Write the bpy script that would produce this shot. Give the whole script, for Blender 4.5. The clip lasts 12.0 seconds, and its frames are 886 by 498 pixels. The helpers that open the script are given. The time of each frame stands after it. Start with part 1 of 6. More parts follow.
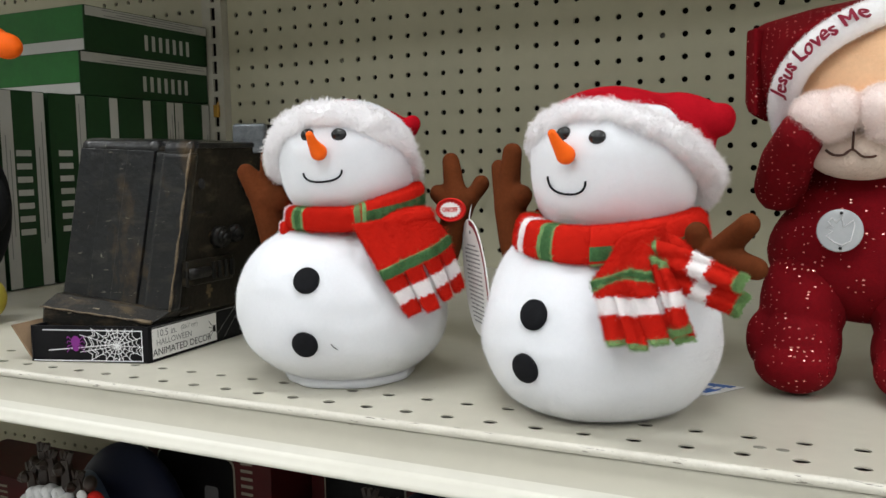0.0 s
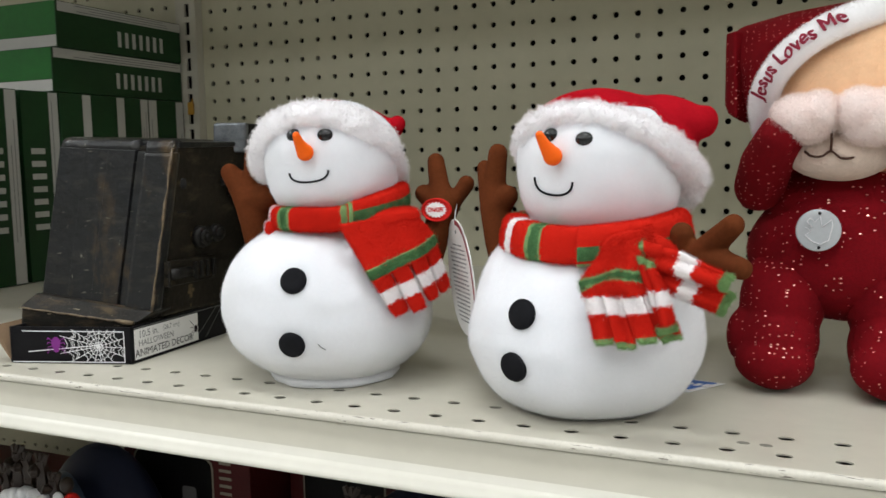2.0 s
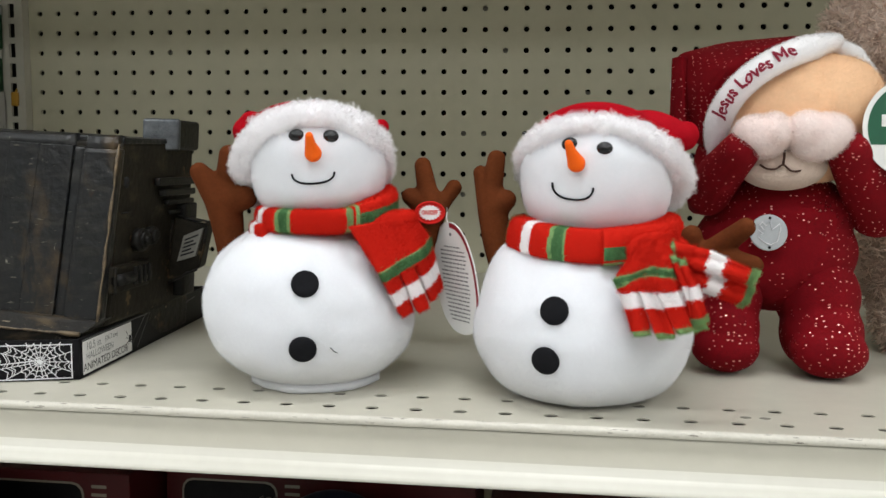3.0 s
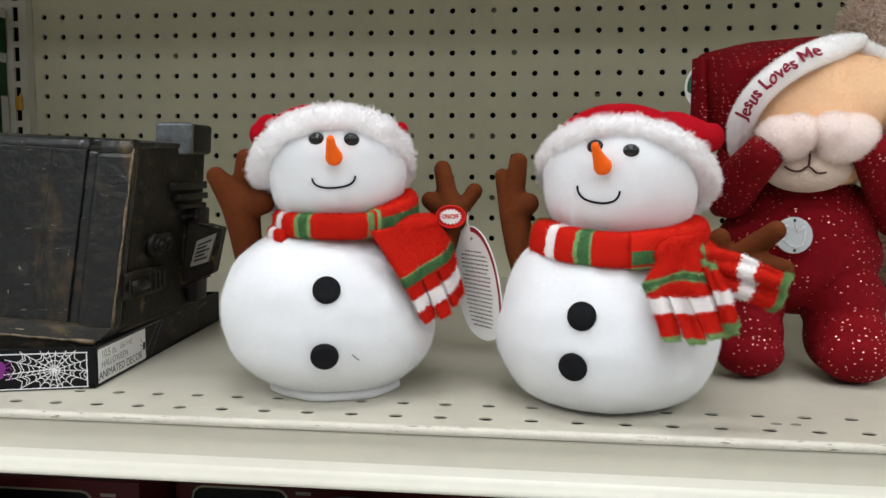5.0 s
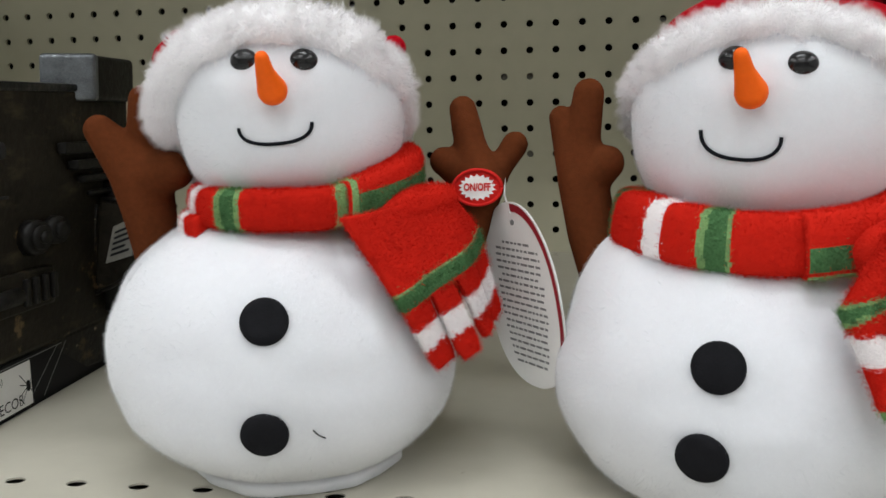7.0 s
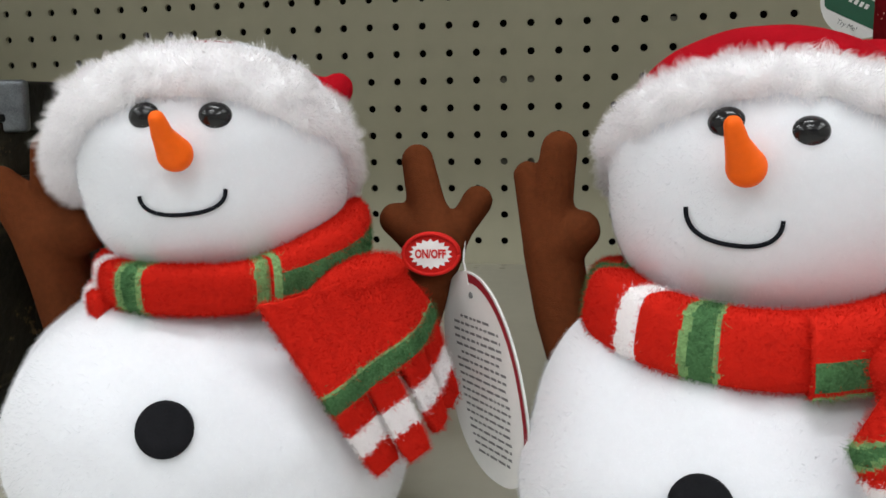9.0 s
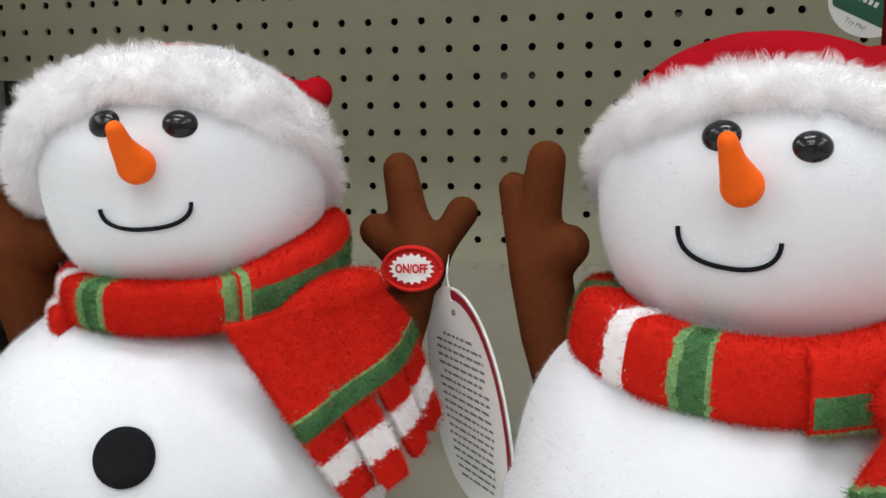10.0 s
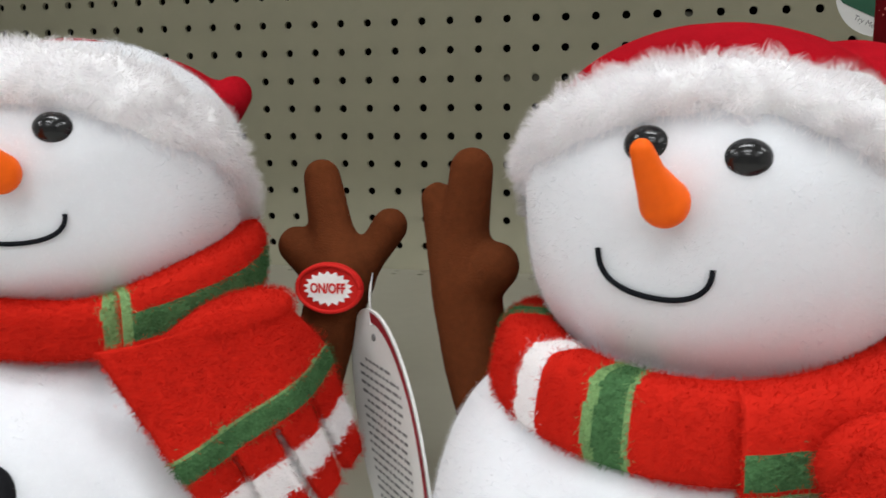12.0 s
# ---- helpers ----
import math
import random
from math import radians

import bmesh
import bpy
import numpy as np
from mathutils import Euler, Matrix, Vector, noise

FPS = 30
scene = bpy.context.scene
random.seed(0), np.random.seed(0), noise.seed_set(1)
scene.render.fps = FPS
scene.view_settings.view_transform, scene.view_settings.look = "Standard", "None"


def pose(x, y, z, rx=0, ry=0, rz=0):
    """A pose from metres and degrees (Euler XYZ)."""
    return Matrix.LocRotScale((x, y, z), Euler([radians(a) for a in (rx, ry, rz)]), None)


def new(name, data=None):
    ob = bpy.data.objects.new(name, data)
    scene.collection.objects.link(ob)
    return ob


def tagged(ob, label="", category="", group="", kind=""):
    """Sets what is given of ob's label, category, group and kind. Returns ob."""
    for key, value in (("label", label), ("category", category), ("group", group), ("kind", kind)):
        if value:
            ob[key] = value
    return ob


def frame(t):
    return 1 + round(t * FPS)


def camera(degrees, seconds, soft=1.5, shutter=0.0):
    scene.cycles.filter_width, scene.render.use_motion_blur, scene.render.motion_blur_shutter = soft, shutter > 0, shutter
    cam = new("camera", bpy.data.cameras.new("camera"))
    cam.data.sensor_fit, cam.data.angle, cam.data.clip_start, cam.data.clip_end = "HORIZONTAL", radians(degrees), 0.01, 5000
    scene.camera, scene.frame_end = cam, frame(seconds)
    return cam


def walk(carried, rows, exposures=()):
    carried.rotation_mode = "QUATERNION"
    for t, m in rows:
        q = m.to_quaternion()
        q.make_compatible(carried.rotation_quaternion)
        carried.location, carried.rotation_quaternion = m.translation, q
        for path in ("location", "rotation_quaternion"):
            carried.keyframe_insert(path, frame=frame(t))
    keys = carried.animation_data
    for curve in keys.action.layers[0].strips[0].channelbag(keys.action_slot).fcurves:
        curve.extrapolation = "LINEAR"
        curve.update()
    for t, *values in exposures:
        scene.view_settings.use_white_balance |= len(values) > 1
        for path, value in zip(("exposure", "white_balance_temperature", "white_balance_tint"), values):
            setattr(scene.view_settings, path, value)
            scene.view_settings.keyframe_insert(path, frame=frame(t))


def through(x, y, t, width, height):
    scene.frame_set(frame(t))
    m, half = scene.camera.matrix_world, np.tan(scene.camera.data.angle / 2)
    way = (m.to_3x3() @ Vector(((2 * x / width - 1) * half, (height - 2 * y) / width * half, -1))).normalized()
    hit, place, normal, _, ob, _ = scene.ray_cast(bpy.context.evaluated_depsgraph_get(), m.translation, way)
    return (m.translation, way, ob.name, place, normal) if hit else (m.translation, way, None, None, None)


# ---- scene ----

# ---- camera ----
cam = camera(54.96, 12.0, soft=1.5, shutter=0.4)
# seconds, x, y, z, yaw, pitch, roll
ROWS = [
    (0, 0.2528, -1.0079, 1.3368, 25.633, -5.847, 0.985),
    (0.5, 0.2474, -1.0102, 1.3333, 25.360, -5.731, 0.936),
    (1, 0.2455, -1.0114, 1.3320, 25.132, -5.781, 0.776),
    (1.5, 0.2499, -1.0124, 1.3354, 25.028, -5.801, 0.866),
    (2, 0.2453, -1.0150, 1.3394, 23.591, -6.124, 0.916),
    (2.1, 0.2404, -1.0177, 1.3421, 22.713, -6.429, 0.827),
    (2.3, 0.2227, -1.0290, 1.3439, 18.861, -6.529, 0.098),
    (2.5, 0.1889, -1.0434, 1.3459, 14.053, -6.420, -0.410),
    (2.7, 0.1426, -1.0557, 1.3423, 9.702, -6.154, -0.608),
    (3, 0.1042, -1.0686, 1.3395, 6.915, -5.845, -0.511),
    (5, 0.0883, -1.0622, 1.3398, 6.684, -5.670, -0.259),
    (5.5, 0.0738, -1.0138, 1.3311, 6.107, -4.862, -0.303),
    (6, 0.0635, -0.9613, 1.3302, 5.829, -6.608, 0.413),
    (6.5, 0.0644, -0.8927, 1.3294, 7.687, -7.508, 0.808),
    (7, 0.0676, -0.8588, 1.3325, 8.585, -8.513, 1.114),
    (9, 0.0838, -0.8060, 1.3568, 9.949, -9.897, 1.072),
    (9.5, 0.0878, -0.7981, 1.3597, 10.318, -10.259, 0.995),
    (10, 0.0889, -0.7901, 1.3613, 10.450, -10.448, 0.829),
    (10.5, 0.0909, -0.7838, 1.3618, 10.778, -10.462, 0.841),
    (11, 0.0916, -0.7766, 1.3609, 11.034, -10.387, 0.845),
    (11.5, 0.1005, -0.7671, 1.3592, 12.068, -10.271, 0.979),
    (12, 0.1154, -0.7573, 1.3602, 12.872, -10.198, 0.676),
]
walk(cam, [(t, pose(x, y, z, 90 + pitch, roll, yaw)) for t, x, y, z, yaw, pitch, roll in ROWS],
     exposures=[(0.0, 0.06), (3.0, 0.04), (5.0, 0.03), (6.2, -0.12), (7.0, -0.20), (9.0, -0.08), (12.0, -0.07)])

# ---- light: ceiling tubes of a shop ----
world = bpy.data.worlds.new("shop")
scene.world = world
world.use_nodes = True
world.node_tree.nodes["Background"].inputs[0].default_value = (0.9, 0.95, 1.0, 1)
world.node_tree.nodes["Background"].inputs[1].default_value = 0.02
TUBE_POWER = 16.0
TUBES = [(x, y) for y in (-0.95, -2.35, -3.75) for x in (-2.3, 0.1, 2.5)]

# ---- materials ----
def mat(name, color, rough=0.6, metal=0.0, var=0.12, scale=40.0, bump=0.0, bscale=300.0, bdist=0.001, sheen=0.0,
        dark=None, coat=0.0, spec=0.5):
    """A surface with colour variation at two scales and fine relief."""
    m = bpy.data.materials.new(name)
    m.use_nodes = True
    nt = m.node_tree
    b = nt.nodes["Principled BSDF"]
    b.inputs["Roughness"].default_value = rough
    b.inputs["Metallic"].default_value = metal
    b.inputs["Specular IOR Level"].default_value = spec
    if sheen:
        b.inputs["Sheen Weight"].default_value = sheen
        b.inputs["Sheen Roughness"].default_value = 0.6
    if coat:
        b.inputs["Coat Weight"].default_value = coat
        b.inputs["Coat Roughness"].default_value = 0.08
    tc = nt.nodes.new("ShaderNodeTexCoord")
    n1 = nt.nodes.new("ShaderNodeTexNoise")
    n1.inputs["Scale"].default_value = scale
    n1.inputs["Detail"].default_value = 4
    nt.links.new(tc.outputs["Object"], n1.inputs["Vector"])
    n2 = nt.nodes.new("ShaderNodeTexNoise")
    n2.inputs["Scale"].default_value = scale * 9
    n2.inputs["Detail"].default_value = 2
    nt.links.new(tc.outputs["Object"], n2.inputs["Vector"])
    add = nt.nodes.new("ShaderNodeMath")
    add.operation = "MULTIPLY_ADD"
    nt.links.new(n2.outputs["Fac"], add.inputs[0])
    add.inputs[1].default_value = 0.4
    mul = nt.nodes.new("ShaderNodeMath")
    mul.operation = "MULTIPLY"
    mul.inputs[1].default_value = 0.6
    nt.links.new(n1.outputs["Fac"], mul.inputs[0])
    nt.links.new(mul.outputs[0], add.inputs[2])
    ramp = nt.nodes.new("ShaderNodeValToRGB")
    ramp.color_ramp.elements[0].position = 0.3
    ramp.color_ramp.elements[1].position = 0.7
    d = dark or tuple(c * (1 - var) for c in color)
    l = tuple(min(1, c * (1 + var * 0.5)) for c in color)
    ramp.color_ramp.elements[0].color = (*d, 1)
    ramp.color_ramp.elements[1].color = (*l, 1)
    nt.links.new(add.outputs[0], ramp.inputs[0])
    nt.links.new(ramp.outputs[0], b.inputs["Base Color"])
    if bump:
        n3 = nt.nodes.new("ShaderNodeTexNoise")
        n3.inputs["Scale"].default_value = bscale
        n3.inputs["Detail"].default_value = 3
        nt.links.new(tc.outputs["Object"], n3.inputs["Vector"])
        bp = nt.nodes.new("ShaderNodeBump")
        bp.inputs["Strength"].default_value = bump
        bp.inputs["Distance"].default_value = bdist
        nt.links.new(n3.outputs["Fac"], bp.inputs["Height"])
        nt.links.new(bp.outputs[0], b.inputs["Normal"])
    return m


def sparkle(name, color, cell=430.0, size=0.19):
    """Red knit with small foil dots."""
    m = mat(name, color, rough=0.9, var=0.25, scale=60, bump=0.4, bscale=900, bdist=0.0006, spec=0.15)
    nt = m.node_tree
    b = nt.nodes["Principled BSDF"]
    tc = nt.nodes.new("ShaderNodeTexCoord")
    v = nt.nodes.new("ShaderNodeTexVoronoi")
    v.inputs["Scale"].default_value = cell
    v.inputs["Randomness"].default_value = 0.62
    mp = nt.nodes.new("ShaderNodeMapping")
    mp.inputs["Scale"].default_value = (0.58, 1.0, 1.0)
    nt.links.new(tc.outputs["Object"], mp.inputs["Vector"])
    nt.links.new(mp.outputs[0], v.inputs["Vector"])
    lt = nt.nodes.new("ShaderNodeMath")
    lt.operation = "LESS_THAN"
    lt.inputs[1].default_value = size
    nt.links.new(v.outputs["Distance"], lt.inputs[0])
    # dots come and go in patches, and cell by cell
    pn = nt.nodes.new("ShaderNodeTexNoise")
    pn.inputs["Scale"].default_value = 24
    nt.links.new(tc.outputs["Object"], pn.inputs["Vector"])
    sep = nt.nodes.new("ShaderNodeSeparateColor")
    nt.links.new(v.outputs["Color"], sep.inputs[0])
    addp = nt.nodes.new("ShaderNodeMath")
    addp.operation = "MULTIPLY_ADD"
    nt.links.new(pn.outputs["Fac"], addp.inputs[0])
    addp.inputs[1].default_value = 2.2
    nt.links.new(sep.outputs[0], addp.inputs[2])
    gt = nt.nodes.new("ShaderNodeMath")
    gt.operation = "GREATER_THAN"
    gt.inputs[1].default_value = 1.45
    nt.links.new(addp.outputs[0], gt.inputs[0])
    fac = nt.nodes.new("ShaderNodeMath")
    fac.operation = "MULTIPLY"
    nt.links.new(lt.outputs[0], fac.inputs[0])
    nt.links.new(gt.outputs[0], fac.inputs[1])
    old = b.inputs["Base Color"].links[0].from_socket
    mix = nt.nodes.new("ShaderNodeMix")
    mix.data_type = "RGBA"
    nt.links.new(fac.outputs[0], mix.inputs["Factor"])
    nt.links.new(old, mix.inputs["A"])
    mix.inputs["B"].default_value = (0.95, 0.42, 0.36, 1)
    nt.links.new(mix.outputs["Result"], b.inputs["Base Color"])
    rr = nt.nodes.new("ShaderNodeMapRange")
    rr.inputs["To Min"].default_value = 0.9
    rr.inputs["To Max"].default_value = 0.30
    nt.links.new(fac.outputs[0], rr.inputs["Value"])
    nt.links.new(rr.outputs[0], b.inputs["Roughness"])
    mm = nt.nodes.new("ShaderNodeMath")
    mm.operation = "MULTIPLY"
    mm.inputs[1].default_value = 1.0
    nt.links.new(fac.outputs[0], mm.inputs[0])
    nt.links.new(mm.outputs[0], b.inputs["Metallic"])
    # each foil dot lies at its own small tilt
    off = nt.nodes.new("ShaderNodeVectorMath")
    off.operation = "SUBTRACT"
    off.inputs[1].default_value = (0.5, 0.5, 0.5)
    nt.links.new(v.outputs["Color"], off.inputs[0])
    sc = nt.nodes.new("ShaderNodeVectorMath")
    sc.operation = "SCALE"
    sc.inputs["Scale"].default_value = 0.55
    nt.links.new(off.outputs[0], sc.inputs[0])
    geo = nt.nodes.new("ShaderNodeNewGeometry")
    ad = nt.nodes.new("ShaderNodeVectorMath")
    nt.links.new(geo.outputs["Normal"], ad.inputs[0])
    nt.links.new(sc.outputs[0], ad.inputs[1])
    nz = nt.nodes.new("ShaderNodeVectorMath")
    nz.operation = "NORMALIZE"
    nt.links.new(ad.outputs[0], nz.inputs[0])
    nm = nt.nodes.new("ShaderNodeMix")
    nm.data_type = "VECTOR"
    nt.links.new(fac.outputs[0], nm.inputs["Factor"])
    nt.links.new(b.inputs["Normal"].links[0].from_socket, nm.inputs[4])
    nt.links.new(nz.outputs[0], nm.inputs[5])
    nt.links.new(nm.outputs[1], b.inputs["Normal"])
    return m


def speckle(m, color, scale, level, stretch=(1, 1, 1), soft=0.02):
    """Sparse stains or chips with a shape of their own over a material."""
    nt = m.node_tree
    b = nt.nodes["Principled BSDF"]
    tc = nt.nodes.new("ShaderNodeTexCoord")
    mp = nt.nodes.new("ShaderNodeMapping")
    mp.inputs["Scale"].default_value = stretch
    nt.links.new(tc.outputs["Object"], mp.inputs["Vector"])
    n = nt.nodes.new("ShaderNodeTexNoise")
    n.inputs["Scale"].default_value = scale
    n.inputs["Detail"].default_value = 6
    n.inputs["Roughness"].default_value = 0.62
    nt.links.new(mp.outputs[0], n.inputs["Vector"])
    r = nt.nodes.new("ShaderNodeMapRange")
    r.inputs["From Min"].default_value = level
    r.inputs["From Max"].default_value = level + soft
    nt.links.new(n.outputs["Fac"], r.inputs["Value"])
    old = b.inputs["Base Color"].links[0].from_socket
    mix = nt.nodes.new("ShaderNodeMix")
    mix.data_type = "RGBA"
    nt.links.new(r.outputs[0], mix.inputs["Factor"])
    nt.links.new(old, mix.inputs["A"])
    mix.inputs["B"].default_value = (*color, 1)
    nt.links.new(mix.outputs["Result"], b.inputs["Base Color"])
    return m


M_BOARD = mat("board_paint", (0.460, 0.438, 0.320), rough=0.55, var=0.07, scale=7, bump=0.08, bscale=220, bdist=0.0006)
M_DECK = mat("deck_paint", (0.525, 0.500, 0.418), rough=0.38, var=0.07, scale=9, bump=0.06, bscale=260, bdist=0.0005)
M_STEEL = mat("upright_paint", (0.45, 0.43, 0.36), rough=0.5, var=0.08, scale=12, bump=0.08, bscale=200)
# near-black that stands for shade inside hollows; also colours a screw and nick
M_VOID = mat("shade_and_fitting_black", (0.012, 0.011, 0.010), rough=0.9)
M_PLUG = mat("back_rail_grey", (0.20, 0.19, 0.155), rough=0.6)
M_WHITE = mat("white_fleece", (0.770, 0.778, 0.815), rough=1.0, var=0.035, scale=50, bump=0.22, bscale=2600, bdist=0.0004, spec=0.05, sheen=0.5)
M_WHITE.node_tree.nodes["Principled BSDF"].inputs["Subsurface Weight"].default_value = 0.35
M_WHITE.node_tree.nodes["Principled BSDF"].inputs["Subsurface Radius"].default_value = (1.0, 0.95, 0.95)
M_WHITE.node_tree.nodes["Principled BSDF"].inputs["Subsurface Scale"].default_value = 0.006
M_FUR = mat("white_fur_base", (0.94, 0.93, 0.94), rough=1.0, var=0.05, scale=120, spec=0.05)


def pile_mat(name, color, through=0.55):
    """Fine fibre that lets light through."""
    m = mat(name, color, rough=1.0, var=0.06, scale=150, spec=0.05)
    nt = m.node_tree
    b, out = nt.nodes["Principled BSDF"], nt.nodes["Material Output"]
    tr = nt.nodes.new("ShaderNodeBsdfTranslucent")
    nt.links.new(b.inputs["Base Color"].links[0].from_socket, tr.inputs["Color"])
    mx = nt.nodes.new("ShaderNodeMixShader")
    mx.inputs[0].default_value = through
    nt.links.new(b.outputs[0], mx.inputs[1])
    nt.links.new(tr.outputs[0], mx.inputs[2])
    nt.links.new(mx.outputs[0], out.inputs["Surface"])
    return m


M_PILE = pile_mat("white_fur", (0.97, 0.955, 0.965), 0.68)
M_NAP = pile_mat("white_nap", (0.85, 0.86, 0.895), 0.75)
M_PPEACH = pile_mat("peach_pile", (0.94, 0.65, 0.42))
M_PPINK = pile_mat("pink_pile", (0.98, 0.89, 0.86), 0.65)
M_PTAUPE = pile_mat("taupe_pile", (0.76, 0.62, 0.53), 0.4)
M_RED = mat("red_fleece", (0.60, 0.020, 0.011), rough=1.0, var=0.09, scale=70, bump=0.3, bscale=1400, bdist=0.0008, spec=0.03)
M_HAT = mat("red_hat_felt", (0.37, 0.006, 0.013), rough=1.0, var=0.18, scale=70, bump=0.5, bscale=1400, bdist=0.0007, spec=0.03)
M_GREEN = mat("green_fleece", (0.085, 0.20, 0.080), rough=1.0, var=0.45, scale=160, bump=0.9, bscale=900, bdist=0.001, spec=0.03)
M_LGREEN = mat("pale_green_edge", (0.25, 0.42, 0.17), rough=1.0, var=0.35, scale=160, bump=0.9, bscale=900, bdist=0.001, spec=0.03)
M_SCWHITE = mat("white_scarf_fleece", (0.90, 0.86, 0.86), rough=0.95, var=0.04, scale=120, bump=0.4, bscale=900, bdist=0.0009, spec=0.03)
M_BROWN = mat("brown_felt", (0.112, 0.031, 0.011), rough=1.0, var=0.25, scale=60, bump=0.5, bscale=1800, bdist=0.0005, spec=0.03)
M_NOSE = mat("orange_vinyl", (0.96, 0.135, 0.004), rough=0.6, var=0.08, scale=60, spec=0.2)
M_EYE = mat("black_gloss", (0.006, 0.006, 0.007), rough=0.17, coat=0.0, spec=0.45, var=0.0)
M_BUTTON = mat("black_felt", (0.010, 0.010, 0.012), rough=0.95, var=0.3, scale=200, bump=0.5, bscale=1500, bdist=0.0004, spec=0.15)
M_THREAD = mat("dark_thread", (0.008, 0.009, 0.012), rough=0.9, spec=0.1, bump=0.5, bscale=1800, bdist=0.0003)
M_STITCH = mat("brown_thread", (0.06, 0.022, 0.012), rough=0.85)
M_LABELRED = mat("label_red", (0.62, 0.018, 0.014), rough=0.7, var=0.06, spec=0.15)
# white greyed for the dim light on the green boxes; also a tag's field
M_STRIP = mat("greyish_white_print", (0.42, 0.41, 0.385), rough=0.45, var=0.06, scale=60)
M_PAPER = mat("white_card", (0.80, 0.79, 0.77), rough=0.5, var=0.04, scale=60)
M_GREYINK = mat("grey_ink", (0.20, 0.20, 0.20), rough=0.7)
M_DARKINK = mat("dark_ink", (0.014, 0.014, 0.016), rough=0.6, spec=0.2)
M_REDINK = mat("deep_red_ink", (0.28, 0.010, 0.02), rough=0.5)
# both greens darkened for the weaker light and shadow at the left end
M_BOXGREEN = mat("green_printed_card", (0.0075, 0.038, 0.010), rough=0.45, spec=0.3, var=0.2, scale=14, bump=0.06, bscale=60)
M_BOXLIGHT = mat("light_green_card", (0.018, 0.115, 0.022), rough=0.5, spec=0.2, var=0.2, scale=14)
M_BLACKCARD = mat("black_card", (0.007, 0.0065, 0.008), rough=0.45, spec=0.15, var=0.3, scale=40)
M_KRAFT = mat("bare_cardboard", (0.26, 0.17, 0.10), rough=0.85, var=0.15, scale=80)
M_PURPLE = mat("purple_ink", (0.20, 0.015, 0.22), rough=0.5)
M_WOOD = mat("worn_black_paint", (0.0085, 0.0090, 0.0098), rough=0.30, spec=0.42, var=0.6, scale=22, bump=0.7, bscale=130, bdist=0.0014)
speckle(M_WOOD, (0.027, 0.025, 0.021), 34, 0.51, (1.2, 1.2, 3.6), 0.22)
speckle(M_WOOD, (0.060, 0.038, 0.017), 24, 0.565, (1.2, 1.2, 0.6), 0.14)
speckle(M_WOOD, (0.007, 0.008, 0.009), 40, 0.56, (1.4, 1.4, 0.4), 0.05)
speckle(M_WOOD, (0.19, 0.175, 0.145), 75, 0.675, (2.2, 2.2, 0.55), 0.04)
speckle(M_WOOD, (0.10, 0.090, 0.075), 260, 0.655, (0.5, 0.5, 2.0), 0.04)
M_CASE_SIDE = mat("dark_brown_paint", (0.0185, 0.0150, 0.0100), rough=0.5, spec=0.16, var=0.6, scale=38, bump=0.5, bscale=200, bdist=0.0009)
speckle(M_CASE_SIDE, (0.055, 0.043, 0.026), 34, 0.54, (1, 1, 2.5), 0.16)
speckle(M_CASE_SIDE, (0.13, 0.088, 0.046), 70, 0.64, (1, 1, 1), 0.06)
M_LEDGE = mat("rubbed_ledge_paint", (0.010, 0.0085, 0.0065), rough=0.45, spec=0.25, var=0.5, scale=30, bump=0.6, bscale=150, bdist=0.0012)
speckle(M_LEDGE, (0.062, 0.042, 0.021), 40, 0.54, (0.5, 1.5, 2.5), 0.12)
speckle(M_LEDGE, (0.24, 0.20, 0.14), 110, 0.645, (0.4, 1.5, 2.0), 0.05)
M_IRON = mat("dull_dark_metal", (0.010, 0.009, 0.008), rough=0.42, metal=0.1, spec=0.25, var=0.4, scale=60, bump=0.4, bscale=300)
M_FOIL = mat("scuffed_grey_metal", (0.17, 0.185, 0.20), rough=0.35, metal=0.6, var=0.45, scale=160, bump=0.4, bscale=500)
M_SPARK = sparkle("red_sequin_knit", (0.185, 0.0018, 0.0060))
M_PEACH = mat("peach_plush", (0.88, 0.57, 0.35), rough=0.97, var=0.10, scale=45, bump=0.35, bscale=900, bdist=0.0008, spec=0.05)
M_PINK = mat("pale_pink_plush", (0.94, 0.84, 0.81), rough=0.97, var=0.12, scale=60, bump=0.9, bscale=480, bdist=0.0012, spec=0.05)
# cream lowered to hold the shade of the paws over the muzzle
M_MUZZLE = mat("cream_plush", (0.64, 0.51, 0.43), rough=0.97, var=0.1, scale=60, bump=0.8, bscale=480, bdist=0.0012, spec=0.05)
M_TAUPE = mat("taupe_curly_plush", (0.60, 0.47, 0.39), rough=0.97, var=0.35, scale=50, bump=0.9, bscale=200, bdist=0.003, spec=0.05)
M_PLASTIC = mat("frosted_clear_plastic", (0.46, 0.48, 0.50), rough=0.28, var=0.1, scale=80, coat=0.5)
M_TAGGREEN = mat("tag_green", (0.012, 0.10, 0.05), rough=0.4, var=0.1)
M_BLUE = mat("blue_print", (0.03, 0.13, 0.45), rough=0.5)
M_YELLOW = mat("yellow_plastic", (0.40, 0.21, 0.02), rough=0.5)
M_YPLUSH = mat("yellow_plush", (0.46, 0.37, 0.04), rough=0.95, bump=0.6, bscale=700)
M_BLACKPLUSH = mat("black_plush", (0.012, 0.012, 0.013), rough=0.95, bump=0.7, bscale=500, spec=0.1)
M_NAVY = mat("navy_glaze", (0.006, 0.009, 0.026), rough=0.55, spec=0.2)
M_BLUEGREY = mat("blue_grey_glaze", (0.045, 0.070, 0.120), rough=0.4)
M_SNOWPAINT = mat("white_snow_glaze", (0.75, 0.76, 0.78), rough=0.6, bump=0.4, bscale=300)
